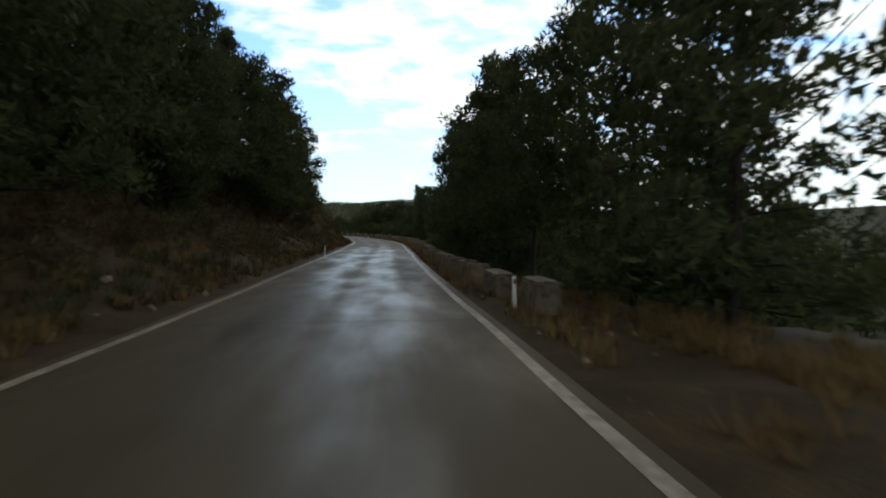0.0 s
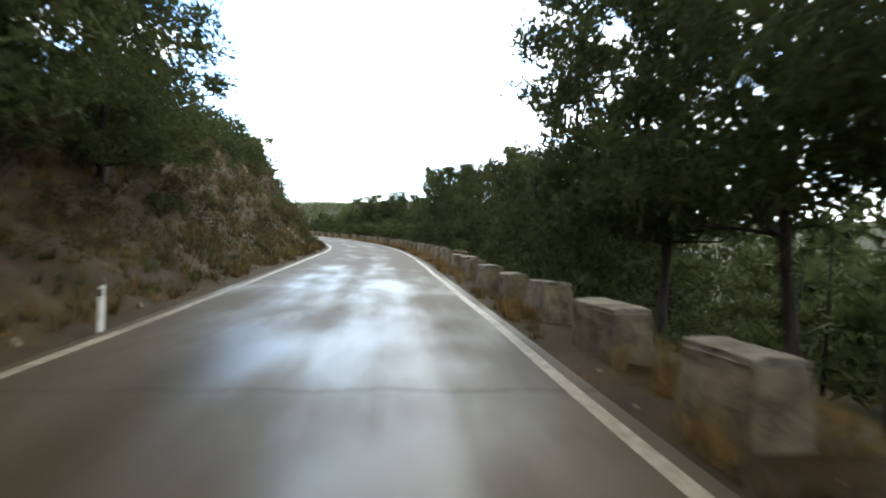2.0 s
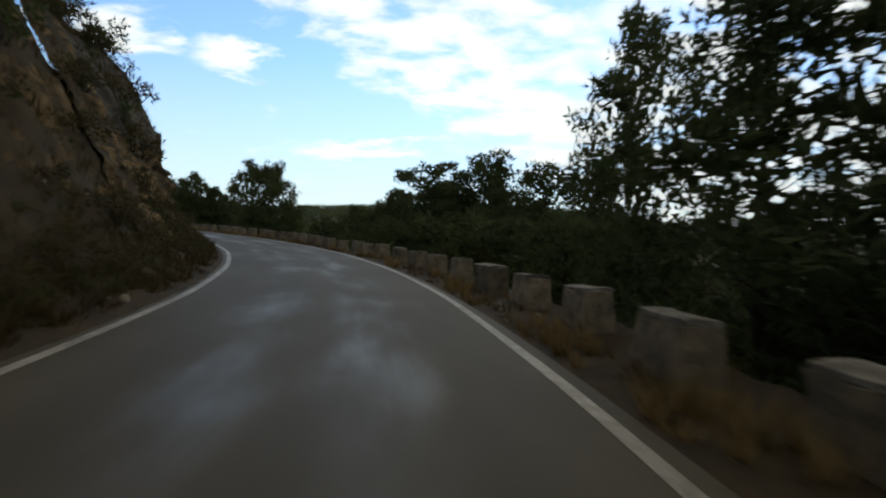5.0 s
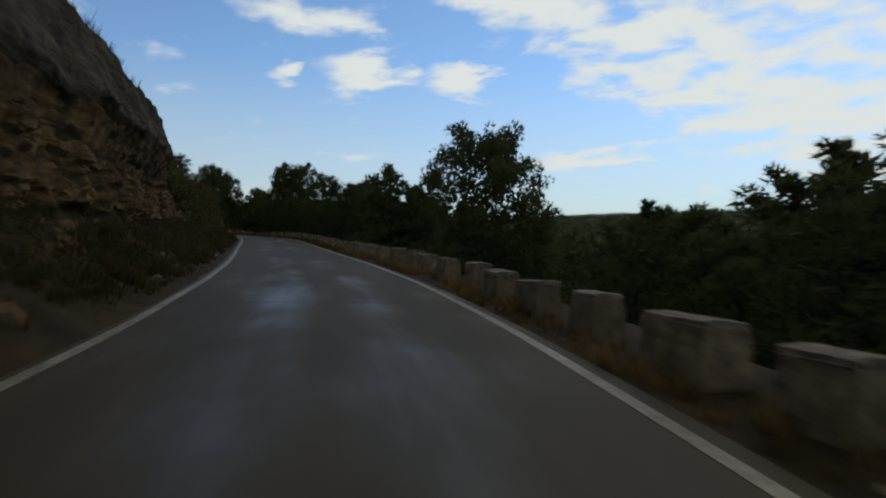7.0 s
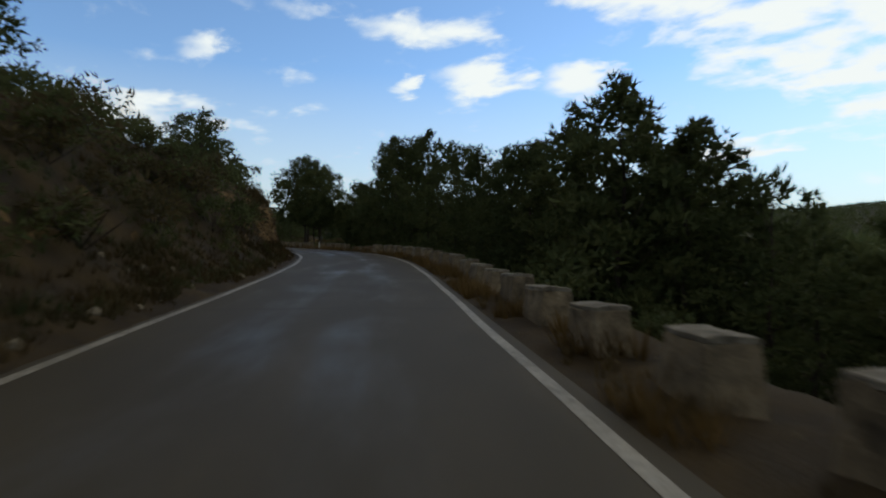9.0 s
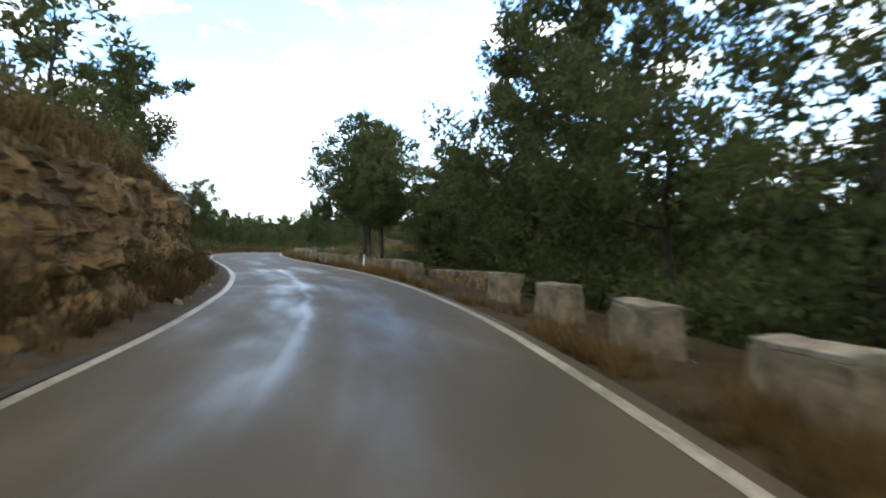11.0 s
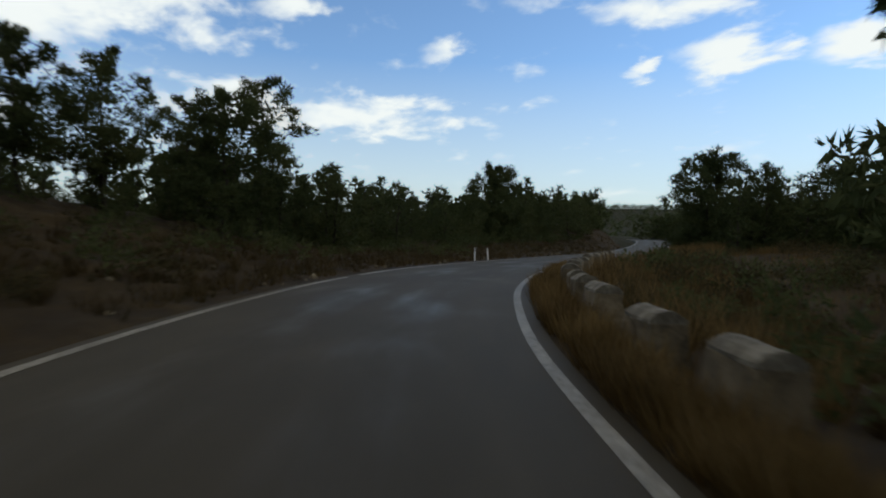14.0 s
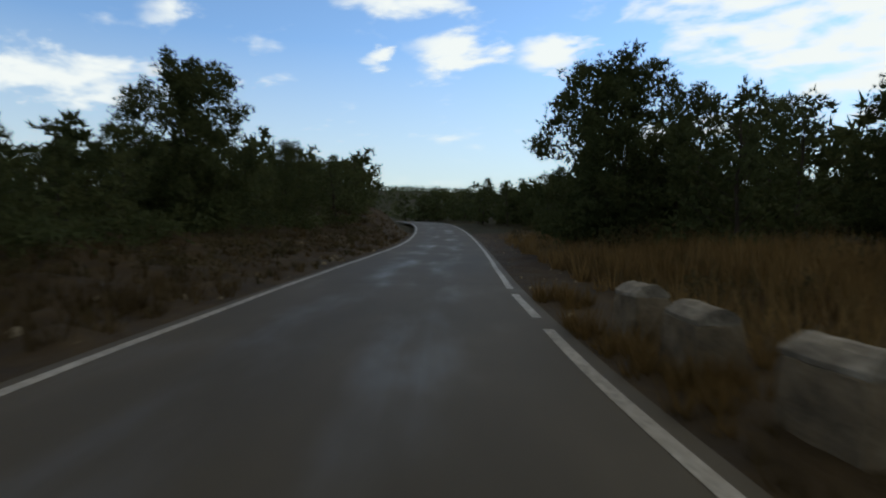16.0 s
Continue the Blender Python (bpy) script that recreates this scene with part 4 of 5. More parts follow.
# stretches of the road taken up by each block, and how far its face stands from the middle
BLOCKS = [
          (9.7, 11.1, 3.61, 0.61), (12.2, 13.9, 3.38, 0.58), (15.4, 16.8, 3.38, 0.58), (17.4, 18.6, 3.38, 0.58), (19.6, 20.6, 3.30, 0.58), (21.9, 22.9, 3.20, 0.58), (24.6, 25.7, 3.20, 0.58),
          (27.0, 28.2, 3.20, 0.58), (29.3, 30.3, 3.10, 0.58), (31.7, 32.8, 3.30, 0.58), (34.2, 35.7, 3.38, 0.58), (37.2, 38.7, 3.45, 0.59), (39.8, 40.8, 3.38, 0.58), (42.0, 43.3, 3.30, 0.58),
          (45.0, 46.6, 3.45, 0.59), (47.1, 48.5, 3.57, 0.61), (49.6, 50.8, 3.51, 0.60), (52.0, 53.4, 3.57, 0.61), (55.5, 56.9, 3.70, 0.63), (58.2, 59.5, 3.77, 0.64), (60.8, 62.1, 3.77, 0.64),
          (63.4, 64.7, 3.77, 0.64), (66.0, 67.3, 3.77, 0.64), (68.6, 69.9, 3.77, 0.64), (71.2, 72.5, 3.77, 0.64), (73.8, 75.1, 3.77, 0.64), (76.4, 77.7, 3.77, 0.64), (79.0, 80.3, 3.77, 0.64),
          (81.7, 83.0, 3.96, 0.66), (84.2, 85.5, 3.90, 0.65), (86.5, 88.0, 3.83, 0.64), (89.1, 90.1, 3.77, 0.64), (91.2, 92.1, 3.64, 0.62), (93.2, 94.5, 3.64, 0.62), (95.7, 96.6, 3.64, 0.62),
          (97.7, 98.7, 3.51, 0.60), (99.8, 100.5, 3.38, 0.58), (101.4, 102.3, 3.51, 0.60), (103.0, 104.0, 3.20, 0.58), (105.0, 106.4, 3.20, 0.58), (107.7, 108.5, 3.38, 0.58), (108.9, 109.8, 3.45, 0.59),
          (110.3, 111.7, 3.38, 0.58), (112.7, 113.6, 3.45, 0.59), (114.5, 115.7, 3.38, 0.58), (116.6, 117.7, 3.45, 0.59), (118.5, 119.5, 3.57, 0.61), (120.7, 121.9, 3.45, 0.59), (123.6, 124.8, 3.64, 0.62),
          (125.8, 127.4, 3.77, 0.64), (128.4, 129.8, 3.77, 0.64), (130.9, 132.3, 3.64, 0.62), (133.6, 135.2, 3.70, 0.63), (136.3, 137.7, 3.64, 0.62), (138.4, 139.4, 3.70, 0.63), (140.4, 141.3, 3.57, 0.61),
          (142.5, 143.6, 3.45, 0.59), (144.7, 146.1, 3.45, 0.59), (147.1, 148.5, 3.51, 0.60), (149.3, 150.6, 3.51, 0.60), (151.3, 152.7, 3.51, 0.60), (154.1, 155.4, 3.64, 0.62), (156.8, 158.1, 3.64, 0.62),
          (159.5, 160.8, 3.64, 0.62), (162.2, 163.5, 3.64, 0.62), (164.9, 166.2, 3.64, 0.62), (167.6, 168.9, 3.64, 0.62), (170.3, 171.6, 3.64, 0.62), (173.0, 174.3, 3.64, 0.62), (176.0, 177.5, 3.77, 0.64),
          (179.2, 180.4, 3.77, 0.64), (186.6, 187.3, 3.45, 0.59), (188.5, 190.3, 3.64, 0.62), (190.9, 192.5, 3.64, 0.62), (193.4, 194.4, 3.51, 0.60), (196.2, 197.7, 3.45, 0.59), (198.4, 199.6, 3.38, 0.58),
          (200.4, 201.6, 3.38, 0.58), (202.4, 203.4, 3.38, 0.58), (204.0, 205.1, 3.45, 0.59), (206.7, 208.1, 3.70, 0.63), (208.9, 210.0, 3.77, 0.64), (211.4, 212.8, 3.83, 0.64), (213.6, 214.9, 3.70, 0.63),
          (215.8, 216.9, 3.57, 0.61), (218.6, 219.8, 3.64, 0.62), (220.8, 222.2, 3.64, 0.62), (223.4, 225.1, 3.57, 0.61), (226.1, 227.4, 3.64, 0.62), (227.8, 229.1, 3.64, 0.62), (230.1, 231.6, 3.57, 0.61),
          (233.0, 234.4, 3.64, 0.62), (235.4, 236.9, 3.64, 0.62), (238.7, 240.1, 3.70, 0.63), (241.3, 243.0, 3.65, 0.58), (244.0, 245.4, 3.70, 0.58), (247.2, 248.4, 3.52, 0.58), (249.2, 250.3, 3.42, 0.58),
          (251.0, 252.2, 3.44, 0.58)]
for n, (s0, s1, face, tall) in enumerate(BLOCKS):
    guard_block(n, s0, s1, face, tall)

for kind in BLOCK_KINDS:
    for child in kind.children:
        bpy.data.objects.remove(child)
    bpy.data.objects.remove(kind)


# ---- guide posts ----
def guide_post(s, o, height, lean=0.0):
    """A slim white guide post with a slanted head and a small dark reflector near the top."""
    root = new("guide_post")
    root.matrix_basis = Matrix.Translation(foot(s, o)) @ Euler((0, radians(lean), radians(heading(s)))).to_matrix().to_4x4()
    tagged(root, "slim leaning white roadside guide post" if abs(lean) > 3 else "slim upright white roadside guide post", "guide post", "guide posts")
    bm = bmesh.new()
    bmesh.ops.create_cone(bm, cap_ends=True, segments=12, radius1=0.055, radius2=0.05, depth=height + 0.2)
    for v in bm.verts:
        v.co.z += (height - 0.2) / 2
        v.co.x *= 0.8
        if v.co.z > height - 0.01:
            v.co.z += 0.4 * v.co.x
    bmesh.ops.bevel(bm, geom=[e for e in bm.edges if abs(e.verts[0].co.z - e.verts[1].co.z) < 0.05], offset=0.008, segments=2, affect="EDGES")
    me = bpy.data.meshes.new("body")
    bm.to_mesh(me)
    bm.free()
    me.materials.append(POST_WHITE)
    body = part("body", me, root)
    bm = bmesh.new()
    bmesh.ops.create_cube(bm, size=1)
    for v in bm.verts:
        v.co = Vector((v.co.x * 0.045, v.co.y * 0.012 - 0.052, v.co.z * 0.09 + height * 0.85))
    bmesh.ops.bevel(bm, geom=bm.edges[:], offset=0.003, segments=1, affect="EDGES")
    me = bpy.data.meshes.new("reflector")
    bm.to_mesh(me)
    bm.free()
    me.materials.append(POST_DARK)
    part("reflector", me, root, "small dark reflector")
    return root


guide_post(36.0, -2.8, 0.6, 1)
guide_post(10.6, 3.42, 0.62, -1)
guide_post(193.4, 3.3, 0.72, 4)
guide_post(247.6, -3.32, 0.7, -1)
guide_post(249.6, -3.24, 0.68, -6)


# ---- low ruined wall and rubble by the road ----
def rubble(rng, verts, faces, p, size):
    """One broken stone."""
    bm = bmesh.new()
    bmesh.ops.create_icosphere(bm, subdivisions=1, radius=size)
    turn = Euler((rng.random() * 6, rng.random() * 6, rng.random() * 6)).to_matrix()
    sx, sy, sz = rng.uniform(0.7, 1.3), rng.uniform(0.6, 1.1), rng.uniform(0.4, 0.8)
    n = len(verts)
    for v in bm.verts:
        q = turn @ Vector((v.co.x * sx, v.co.y * sy, v.co.z * sz)) * rng.uniform(0.82, 1.12)
        verts.append(p + q)
    for f in bm.faces:
        faces.append([n + v.index for v in f.verts])
    bm.free()


def stone_wall(s0, s1, o0, o1, height, label):
    """A low dry wall: each stone its own piece, with dark gaps."""
    root = new("low_stone_wall")
    tagged(root, label, "low wall")
    root.matrix_basis = Matrix.Translation(spot((s0 + s1) / 2, (o0 + o1) / 2, land((s0 + s1) / 2, o0)))
    rng = random.Random(int(s0 * 10))
    back = root.matrix_basis.inverted()
    z, course = -0.15, 0
    while z < height - 0.02:
        tall = rng.uniform(0.13, 0.2)
        t = s0 - rng.random() * 0.2
        while t < s1:
            long = rng.uniform(0.28, 0.6)
            f = min(max((t - s0) / (s1 - s0), 0), 1)
            if z < height * (0.75 + 0.35 * noise.noise(Vector((t * 0.8, 0, 1)))):
                bm = bmesh.new()
                bmesh.ops.create_cube(bm, size=1)
                for v in bm.verts:
                    c = spot(t + long * (v.co.y + 0.5) * 0.95, o0 + (o1 - o0) * f + 0.2 + v.co.x * 0.4 + rng.uniform(-0.05, 0.05), 0)
                    c.z = root.matrix_basis.translation.z + z + (v.co.z + 0.5) * tall * 0.93 + rng.uniform(-0.03, 0.03)
                    v.co = back @ c
                bmesh.ops.bevel(bm, geom=bm.edges[:], offset=0.02, segments=1, affect="EDGES")
                me = bpy.data.meshes.new("stone")
                bm.to_mesh(me)
                bm.free()
                me.materials.append(MASONRY)
                part("stone", me, root)
            t += long
        z += tall
        course += 1
    # earth mortar between the stones, set back a little from their faces
    tv, tf = [], []
    for t in np.arange(s0, s1 + 0.01, 0.4):
        f = (t - s0) / (s1 - s0)
        n = len(tv)
        for w, h in ((0.035, -0.2), (0.05, height * 0.78), (0.35, height * 0.78), (0.365, -0.2)):
            p = spot(t, o0 + (o1 - o0) * f + w + rng.uniform(-0.012, 0.012), 0)
            p.z = root.matrix_basis.translation.z + h + (rng.uniform(-0.04, 0.04) if h > 0 else 0)
            tv.append(back @ p)
        if n:
            tf.extend((n - 4 + k, n - 3 + k, n + 1 + k, n + k) for k in range(3))
    part("mortar", mesh_of("mortar", tv, tf, MORTAR), root, "ochre earth mortar")
    return root


stone_wall(181.8, 186.4, 5.0, 4.1, 0.6, "low dry stone wall of ochre rubble beside the road")
stone_wall(57.5, 61.5, 4.9, 4.9, 0.55, "half-collapsed dry stone wall with loose rubble behind the guard blocks")


# ---- trees ----
RIGHT_PINES = [
    (9.2, 6.9, 9.6, 0.95, 0), (13.0, 8.8, 9.2, 0.95, 3), (15.2, 7.8, 9.4, 0.85, 0), (19.0, 7.9, 9.3, 0.9, 2), (22.6, 7.0, 9.3, 0.85, 5), (26.5, 6.8, 9.6, 0.85, 3), (30.5, 7.4, 11.2, 0.85, 5),
    (34.4, 6.9, 9.8, 0.85, 2), (37.5, 8.0, 9.8, 0.85, 2), (41.0, 7.4, 10.0, 0.8, 5), (46.4, 7.2, 10.4, 0.82, 0), (43.2, 8.6, 9.6, 0.85, 2), (36, 12.5, 7.4, 0.8, 2),
    (54.0, 7.0, 4.8, 0.9, 1), (57.0, 8.6, 5.5, 1.0, 0), (50.5, 12.5, 5.6, 1.1, 0), (55, 13, 6.2, 1.1, 1), (59.5, 12.7, 6.5, 1.1, 2), (55.3, 9.4, 5.2, 1.1, 0), (59.3, 9.0, 6.6, 1.0, 3), (63.4, 9.4, 6.9, 0.9, 2), (68, 9.2, 6.6, 1.0, 0),
    (71.6, 8.8, 7.0, 1.0, 0), (75.6, 9.0, 7.4, 1.1, 1), (80, 9.2, 7.8, 1.1, 2), (84.5, 9.2, 8.2, 1.0, 0), (89.4, 9.8, 8.9, 0.52, 5), (91, 10.5, 2.4, 1.1, 0), (93.6, 9.6, 2.2, 1.0, 3), (98.5, 9.6, 2.3, 1.1, 1), (101, 10.2, 2.4, 1.1, 0), (105.5, 9.8, 2.5, 1.1, 0), (109.2, 10.4, 2.6, 1.1, 3), (96, 11.2, 2.6, 1.1, 3), (103.4, 12.2, 3.0, 1.1, 1),
    (108.5, 16.6, 7.3, 0.95, 0), (113, 15.0, 6.7, 1.1, 2), (105.5, 18.5, 6.4, 0.95, 0), (110.5, 17.5, 6.0, 1.0, 3), (115, 17.5, 5.4, 1.1, 0), (102.5, 20.1, 7.2, 0.62, 3), (136.5, 22.5, 3.9, 1.0, 1), (121, 17.5, 4.9, 1.1, 1), (124.5, 20.0, 4.6, 1.1, 2), (129, 19.5, 3.2, 1.1, 0), (118, 20.5, 6.0, 1.1, 3),
    (147, 13.5, 3.7, 0.8, 1), (153, 13.2, 3.7, 0.7, 0), (155, 12.0, 5.5, 1.0, 1), (156.5, 9.7, 7.2, 0.9, 3), (160.4, 9.8, 6.5, 0.9, 1), (159, 13.0, 5.6, 1.0, 0), (163.2, 8.6, 6.1, 1.0, 0), (166.5, 8.8, 6.3, 0.95, 0), (170.5, 8.6, 6.9, 0.95, 3), (174.4, 8.2, 8.0, 0.95, 0), (168.4, 11.0, 6.8, 1.0, 1),
    (179, 8.0, 9.6, 0.8, 2), (182.4, 7.8, 9.8, 1.0, 0), (185.6, 7.9, 10.2, 1.0, 2), (188.6, 9.4, 9.4, 0.8, 2), (190.6, 8.6, 3.4, 1.3, 0), (192.3, 11, 6.0, 0.8, 1), (194.7, 11.4, 5.6, 0.8, 2), (197.6, 11.4, 6.9, 0.8, 2), (201.2, 11.6, 7.9, 0.8, 2),
    (198.8, 9.2, 4.6, 1.1, 1), (195.6, 9.9, 5.4, 1.0, 0), (202.4, 12.6, 7.6, 0.9, 0), (205.6, 14.6, 7.6, 0.9, 3), (209, 17, 7.4, 1.0, 0), (213, 19, 7.2, 1.0, 1), (218, 22, 7.0, 1.0, 0), (205, 15.5, 5.5, 0.9, 1),
    (263.6, 10.5, 6.2, 0.9, 0), (268, 15, 7.0, 0.9, 1), (276, 13, 7.8, 0.9, 0), (281, 9.4, 6.2, 0.9, 3), (286, 8.6, 5.6, 0.9, 0), (292, 9.0, 5.6, 0.9, 1),
]
for s, o, top, wide, k in RIGHT_PINES:
    pine(NEAR[k] if o < 8.9 or 84 < s < 90 or 58 < s < 76 and o < 9.5 or (100 < s < 116 and o > 14) or (186 < s < 206 and o < 12.7) else medium(s, o, top, k), s, o, top, wide * (1.0 if o < 8.9 else 1.15))
# pines with bare trunks beside the ravine
for s, o, top, wide in ((214.0, 9.2, 12.0, 1.1), (219.0, 9.8, 11.0, 0.95), (209.4, 9.6, 10.2, 0.9), (206.2, 7.6, 6.8, 0.95), (203.4, 7.5, 6.2, 0.9)):
    pine(DOMED if top > 9 else STEMMED, s, o, top, wide, "pines beside the ravine", "tall Aleppo pine with a bare dark trunk and a domed crown")
pine(BROAD, 137.3, 11.8, 8.0, 0.83, label="large dark Aleppo pine with a broad round crown")
for s, o, top in ((272, 12.5, 8.2), (266, 18, 7.6), (274, 17, 8.2), (262, 23, 7.4), (259, 19.5, 6.2), (283, 13, 7.4), (256, 27, 7.2)):
    pine(NEAR[0] if s in (266, 272, 274) else medium(s, o, top, int(s)), s, o, top, 1.0 if s in (266, 272, 274) else 1.2, "pinewood on the plain")
pine(BROAD, 270.5, 8.2, 9.3, 0.95, label="large dark Aleppo pine with a broad round crown")
pine(BROAD, 269.5, -11.3, 8.8, 0.88, label="large dark Aleppo pine with a broad round crown")
for s, o, top in ((63.5, -8.0, 6.2), (66, -8.3, 6.7), (69.5, -7.9, 7.2), (72.5, -8.2, 7.6), (75.5, -8.5, 7.9), (79, -8.8, 8.4), (71, -9.6, 8.2), (67.5, -9.8, 7.6), (76.5, -9.8, 8.7)):
    pine(MID[int(s) % 3], s, o, top, 1.5, "pinewood above the bank", "small dark green Aleppo pine on the brow of the bank")
LEFT_PINES = [
    (1, -7.0, 12.0, 1.0, 0), (4.5, -8.8, 12.0, 1.0, 1), (8.5, -7.2, 12.4, 1.0, 0), (12, -8.6, 12.2, 1.0, 3), (15.5, -7.2, 12.4, 0.9, 1), (19, -8.6, 12.6, 1.0, 0), (23, -7.4, 12.4, 0.9, 3), (27, -8.4, 12.8, 1.0, 0), (31, -7.4, 12.4, 0.9, 1), (35.5, -7.8, 12.2, 1.0, 0), (41, -7.2, 11.4, 1.0, 1), (46.8, -6.8, 11.0, 1.1, 0), (43.6, -6.3, 10.8, 1.0, 0), (38.2, -6.4, 11.6, 1.0, 3), (33.2, -6.2, 11.4, 1.0, 0), (50.5, -7.8, 8.8, 0.9, 3), (20.8, -6.4, 11.4, 1.0, 3), (11, -6.2, 11.0, 1.0, 0),
    (152, -9.6, 7.8, 0.8, 0), (146.5, -9.4, 8.0, 0.8, 0), (158, -9.0, 5.6, 0.9, 0), (163, -9.0, 6.4, 0.9, 0), (167.5, -8.4, 7.4, 0.9, 3), (171, -8.0, 8.3, 0.9, 0), (175, -8.6, 8.6, 0.9, 1), (186.5, -7.6, 9.2, 0.9, 4), (190.5, -9.0, 8.8, 0.9, 2), (197.2, -7.4, 9.8, 1.25, 4), (206.2, -8.2, 10.6, 1.15, 2), (202, -11.5, 8.4, 0.9, 0),
    (215.5, -10.5, 6.6, 0.7, 4), (226, -14.5, 7.8, 0.95, 4), (228.6, -15.6, 8.4, 1.0, 2), (223.4, -14.0, 7.2, 0.9, 4), (221.5, -12.5, 5.8, 0.8, 4), (240.5, -12.4, 9.3, 1.05, 2), (236.4, -10.8, 7.2, 0.9, 4), (233.2, -13.2, 8.0, 1.0, 2), (230.6, -13.4, 7.7, 1.0, 4), (237.5, -14.0, 7.6, 1.0, 2), (280, -9.6, 6.6, 0.9, 0), (286, -7.6, 6.0, 0.9, 1), (293, -8.0, 6.6, 0.9, 0), (301, -8.0, 7.0, 0.9, 3),
]
for s, o, top, wide, k in LEFT_PINES:
    low_tree = float(np.interp(s, RS, RZ)) + top - foot(s, o).z < 5.5
    pine(MID[k % 4] if low_tree else TALL[k % 3] if o < -8.3 and s < 60 else NEAR[k], s, o, top, wide * (1.5 if low_tree else 1.0))

# pines on the open slope, with bare trunks
for k in range(26):
    s, o = 210 + k * 0.95 + _chance.uniform(-0.7, 0.7), -20 - 0.15 * k + _chance.uniform(-3.0, 3.0)
    pine(SLIM[k % 2], s, o, 8.7 + _chance.uniform(-0.7, 0.7), 0.85, "pines on the slope", "slender Aleppo pine with a bare trunk on a dry slope")


def stand(s0, s1, o0, o1, count, clear):
    """Places for a stand of trees, none closer than clear to another, nor near the road."""
    placed = []
    for _ in range(count * 6):
        if len(placed) == count:
            break
        s, o = _chance.uniform(s0, s1), _chance.uniform(o0, o1)
        p = foot(s, o)
        if any((p.xy - q[2].xy).length < clear for q in placed) or np.min((RX - p.x) ** 2 + (RY - p.y) ** 2) < 50:
            continue
        placed.append((s, o, p))
    return placed


def thicket(group, s0, s1, o0, o1, count, low, high, clear=2.4):
    """Small pines close behind the road, each a tree of its own; low and high: their tops over the road's level."""
    for s, o, p in stand(s0, s1, o0, o1, count, clear):
        top = _chance.uniform(low, high)
        pine(medium(s, o, top, _chance.randrange(12)), s, o, top, _chance.uniform(0.95, 1.25), group, "small dark green Aleppo pine in a dense stand")


def wood(s0, s1, o0, o1, count, low, high, label, clear=2.8):
    """The deeper part of a wood, too dense to count: one mass of trunks and needles."""
    tv, tf, cv, cf = [], [], [], []
    for s, o, p in stand(s0, s1, o0, o1, count, clear):
        height, trunk, crown = _chance.choice(FAR)
        k = _chance.uniform(low, high) / height
        m = Matrix.Translation(p) @ Euler((0, 0, _chance.uniform(0, 6.28))).to_matrix().to_4x4() @ Matrix.Diagonal((k * 1.1, k * 1.1, k, 1))
        tube(tv, tf, p - Vector((0, 0, 0.3)), p + Vector((_chance.uniform(-0.3, 0.3), _chance.uniform(-0.3, 0.3), height * k * 0.8)), 0.12, 0.04, 5)
        n = len(cv)
        cv.extend(m @ v.co for v in crown.vertices)
        cf.extend([n + q for q in f.vertices] for f in crown.polygons)
    tagged(new("wood_trunks", mesh_of("wood_trunks", tv, tf, BARK)), "thin dark trunks of a dense pine wood", "woods", kind="stuff")
    tagged(new("wood_crowns", mesh_of("wood_crowns", cv, cf, NEEDLES)), label, "woods", kind="stuff")


thicket("pinewood on the valley slope", 56, 128, 8.5, 17, 38, 0.8, 2.4)
thicket("pinewood on the valley slope", 140, 154, 9.5, 16, 7, 0.6, 1.5)
thicket("pinewood on the valley slope", 158, 200, 10.5, 17, 20, 2.5, 5.0)
thicket("pinewood beyond the bend", 240, 300, -17, -9.5, 50, 3.4, 5.2, 2.1)
thicket("pinewood above the bank", 51, 74, -11, -8, 9, 6.6, 8.6)
thicket("pines on the slope", 214, 240, -24, -15, 8, 5.0, 6.6)
thicket("pines on the slope", 228, 248, -15, -9.5, 11, 2.6, 4.2)
thicket("pines on the slope", 220, 241, -20, -12.5, 12, 3.8, 5.6)
thicket("pinewood on the plain", 264, 330, 9.5, 18, 22, 4.5, 6.5)
wood(22, 60, 15, 36, 14, 5.0, 7.0, "open pine wood below the road")
wood(-4, 48, -20, -10.5, 26, 7.0, 10.0, "dark pine wood above the earth bank")
wood(40, 150, 16, 40, 85, 5.5, 8.5, "dark pine wood filling the valley")
wood(150, 205, 16, 42, 50, 5.5, 8.0, "dark pine wood below the road")
wood(56, 165, -24, -12, 26, 3.0, 4.5, "low pine wood above the cliff")
wood(240, 300, -40, -16, 64, 4.2, 5.8, "dark pine wood beyond the bend")
wood(296, 366, -26, -8, 48, 4.5, 7.0, "dark pine wood along the far road")
wood(250, 366, 17, 46, 72, 5.5, 8.0, "dark pine wood on the plain")
wood(205, 250, 22, 50, 40, 5.0, 7.0, "dark pine wood across the dry plain")
wood(300, 366, 8, 18, 30, 4.5, 6.5, "dark pine wood beside the far road")


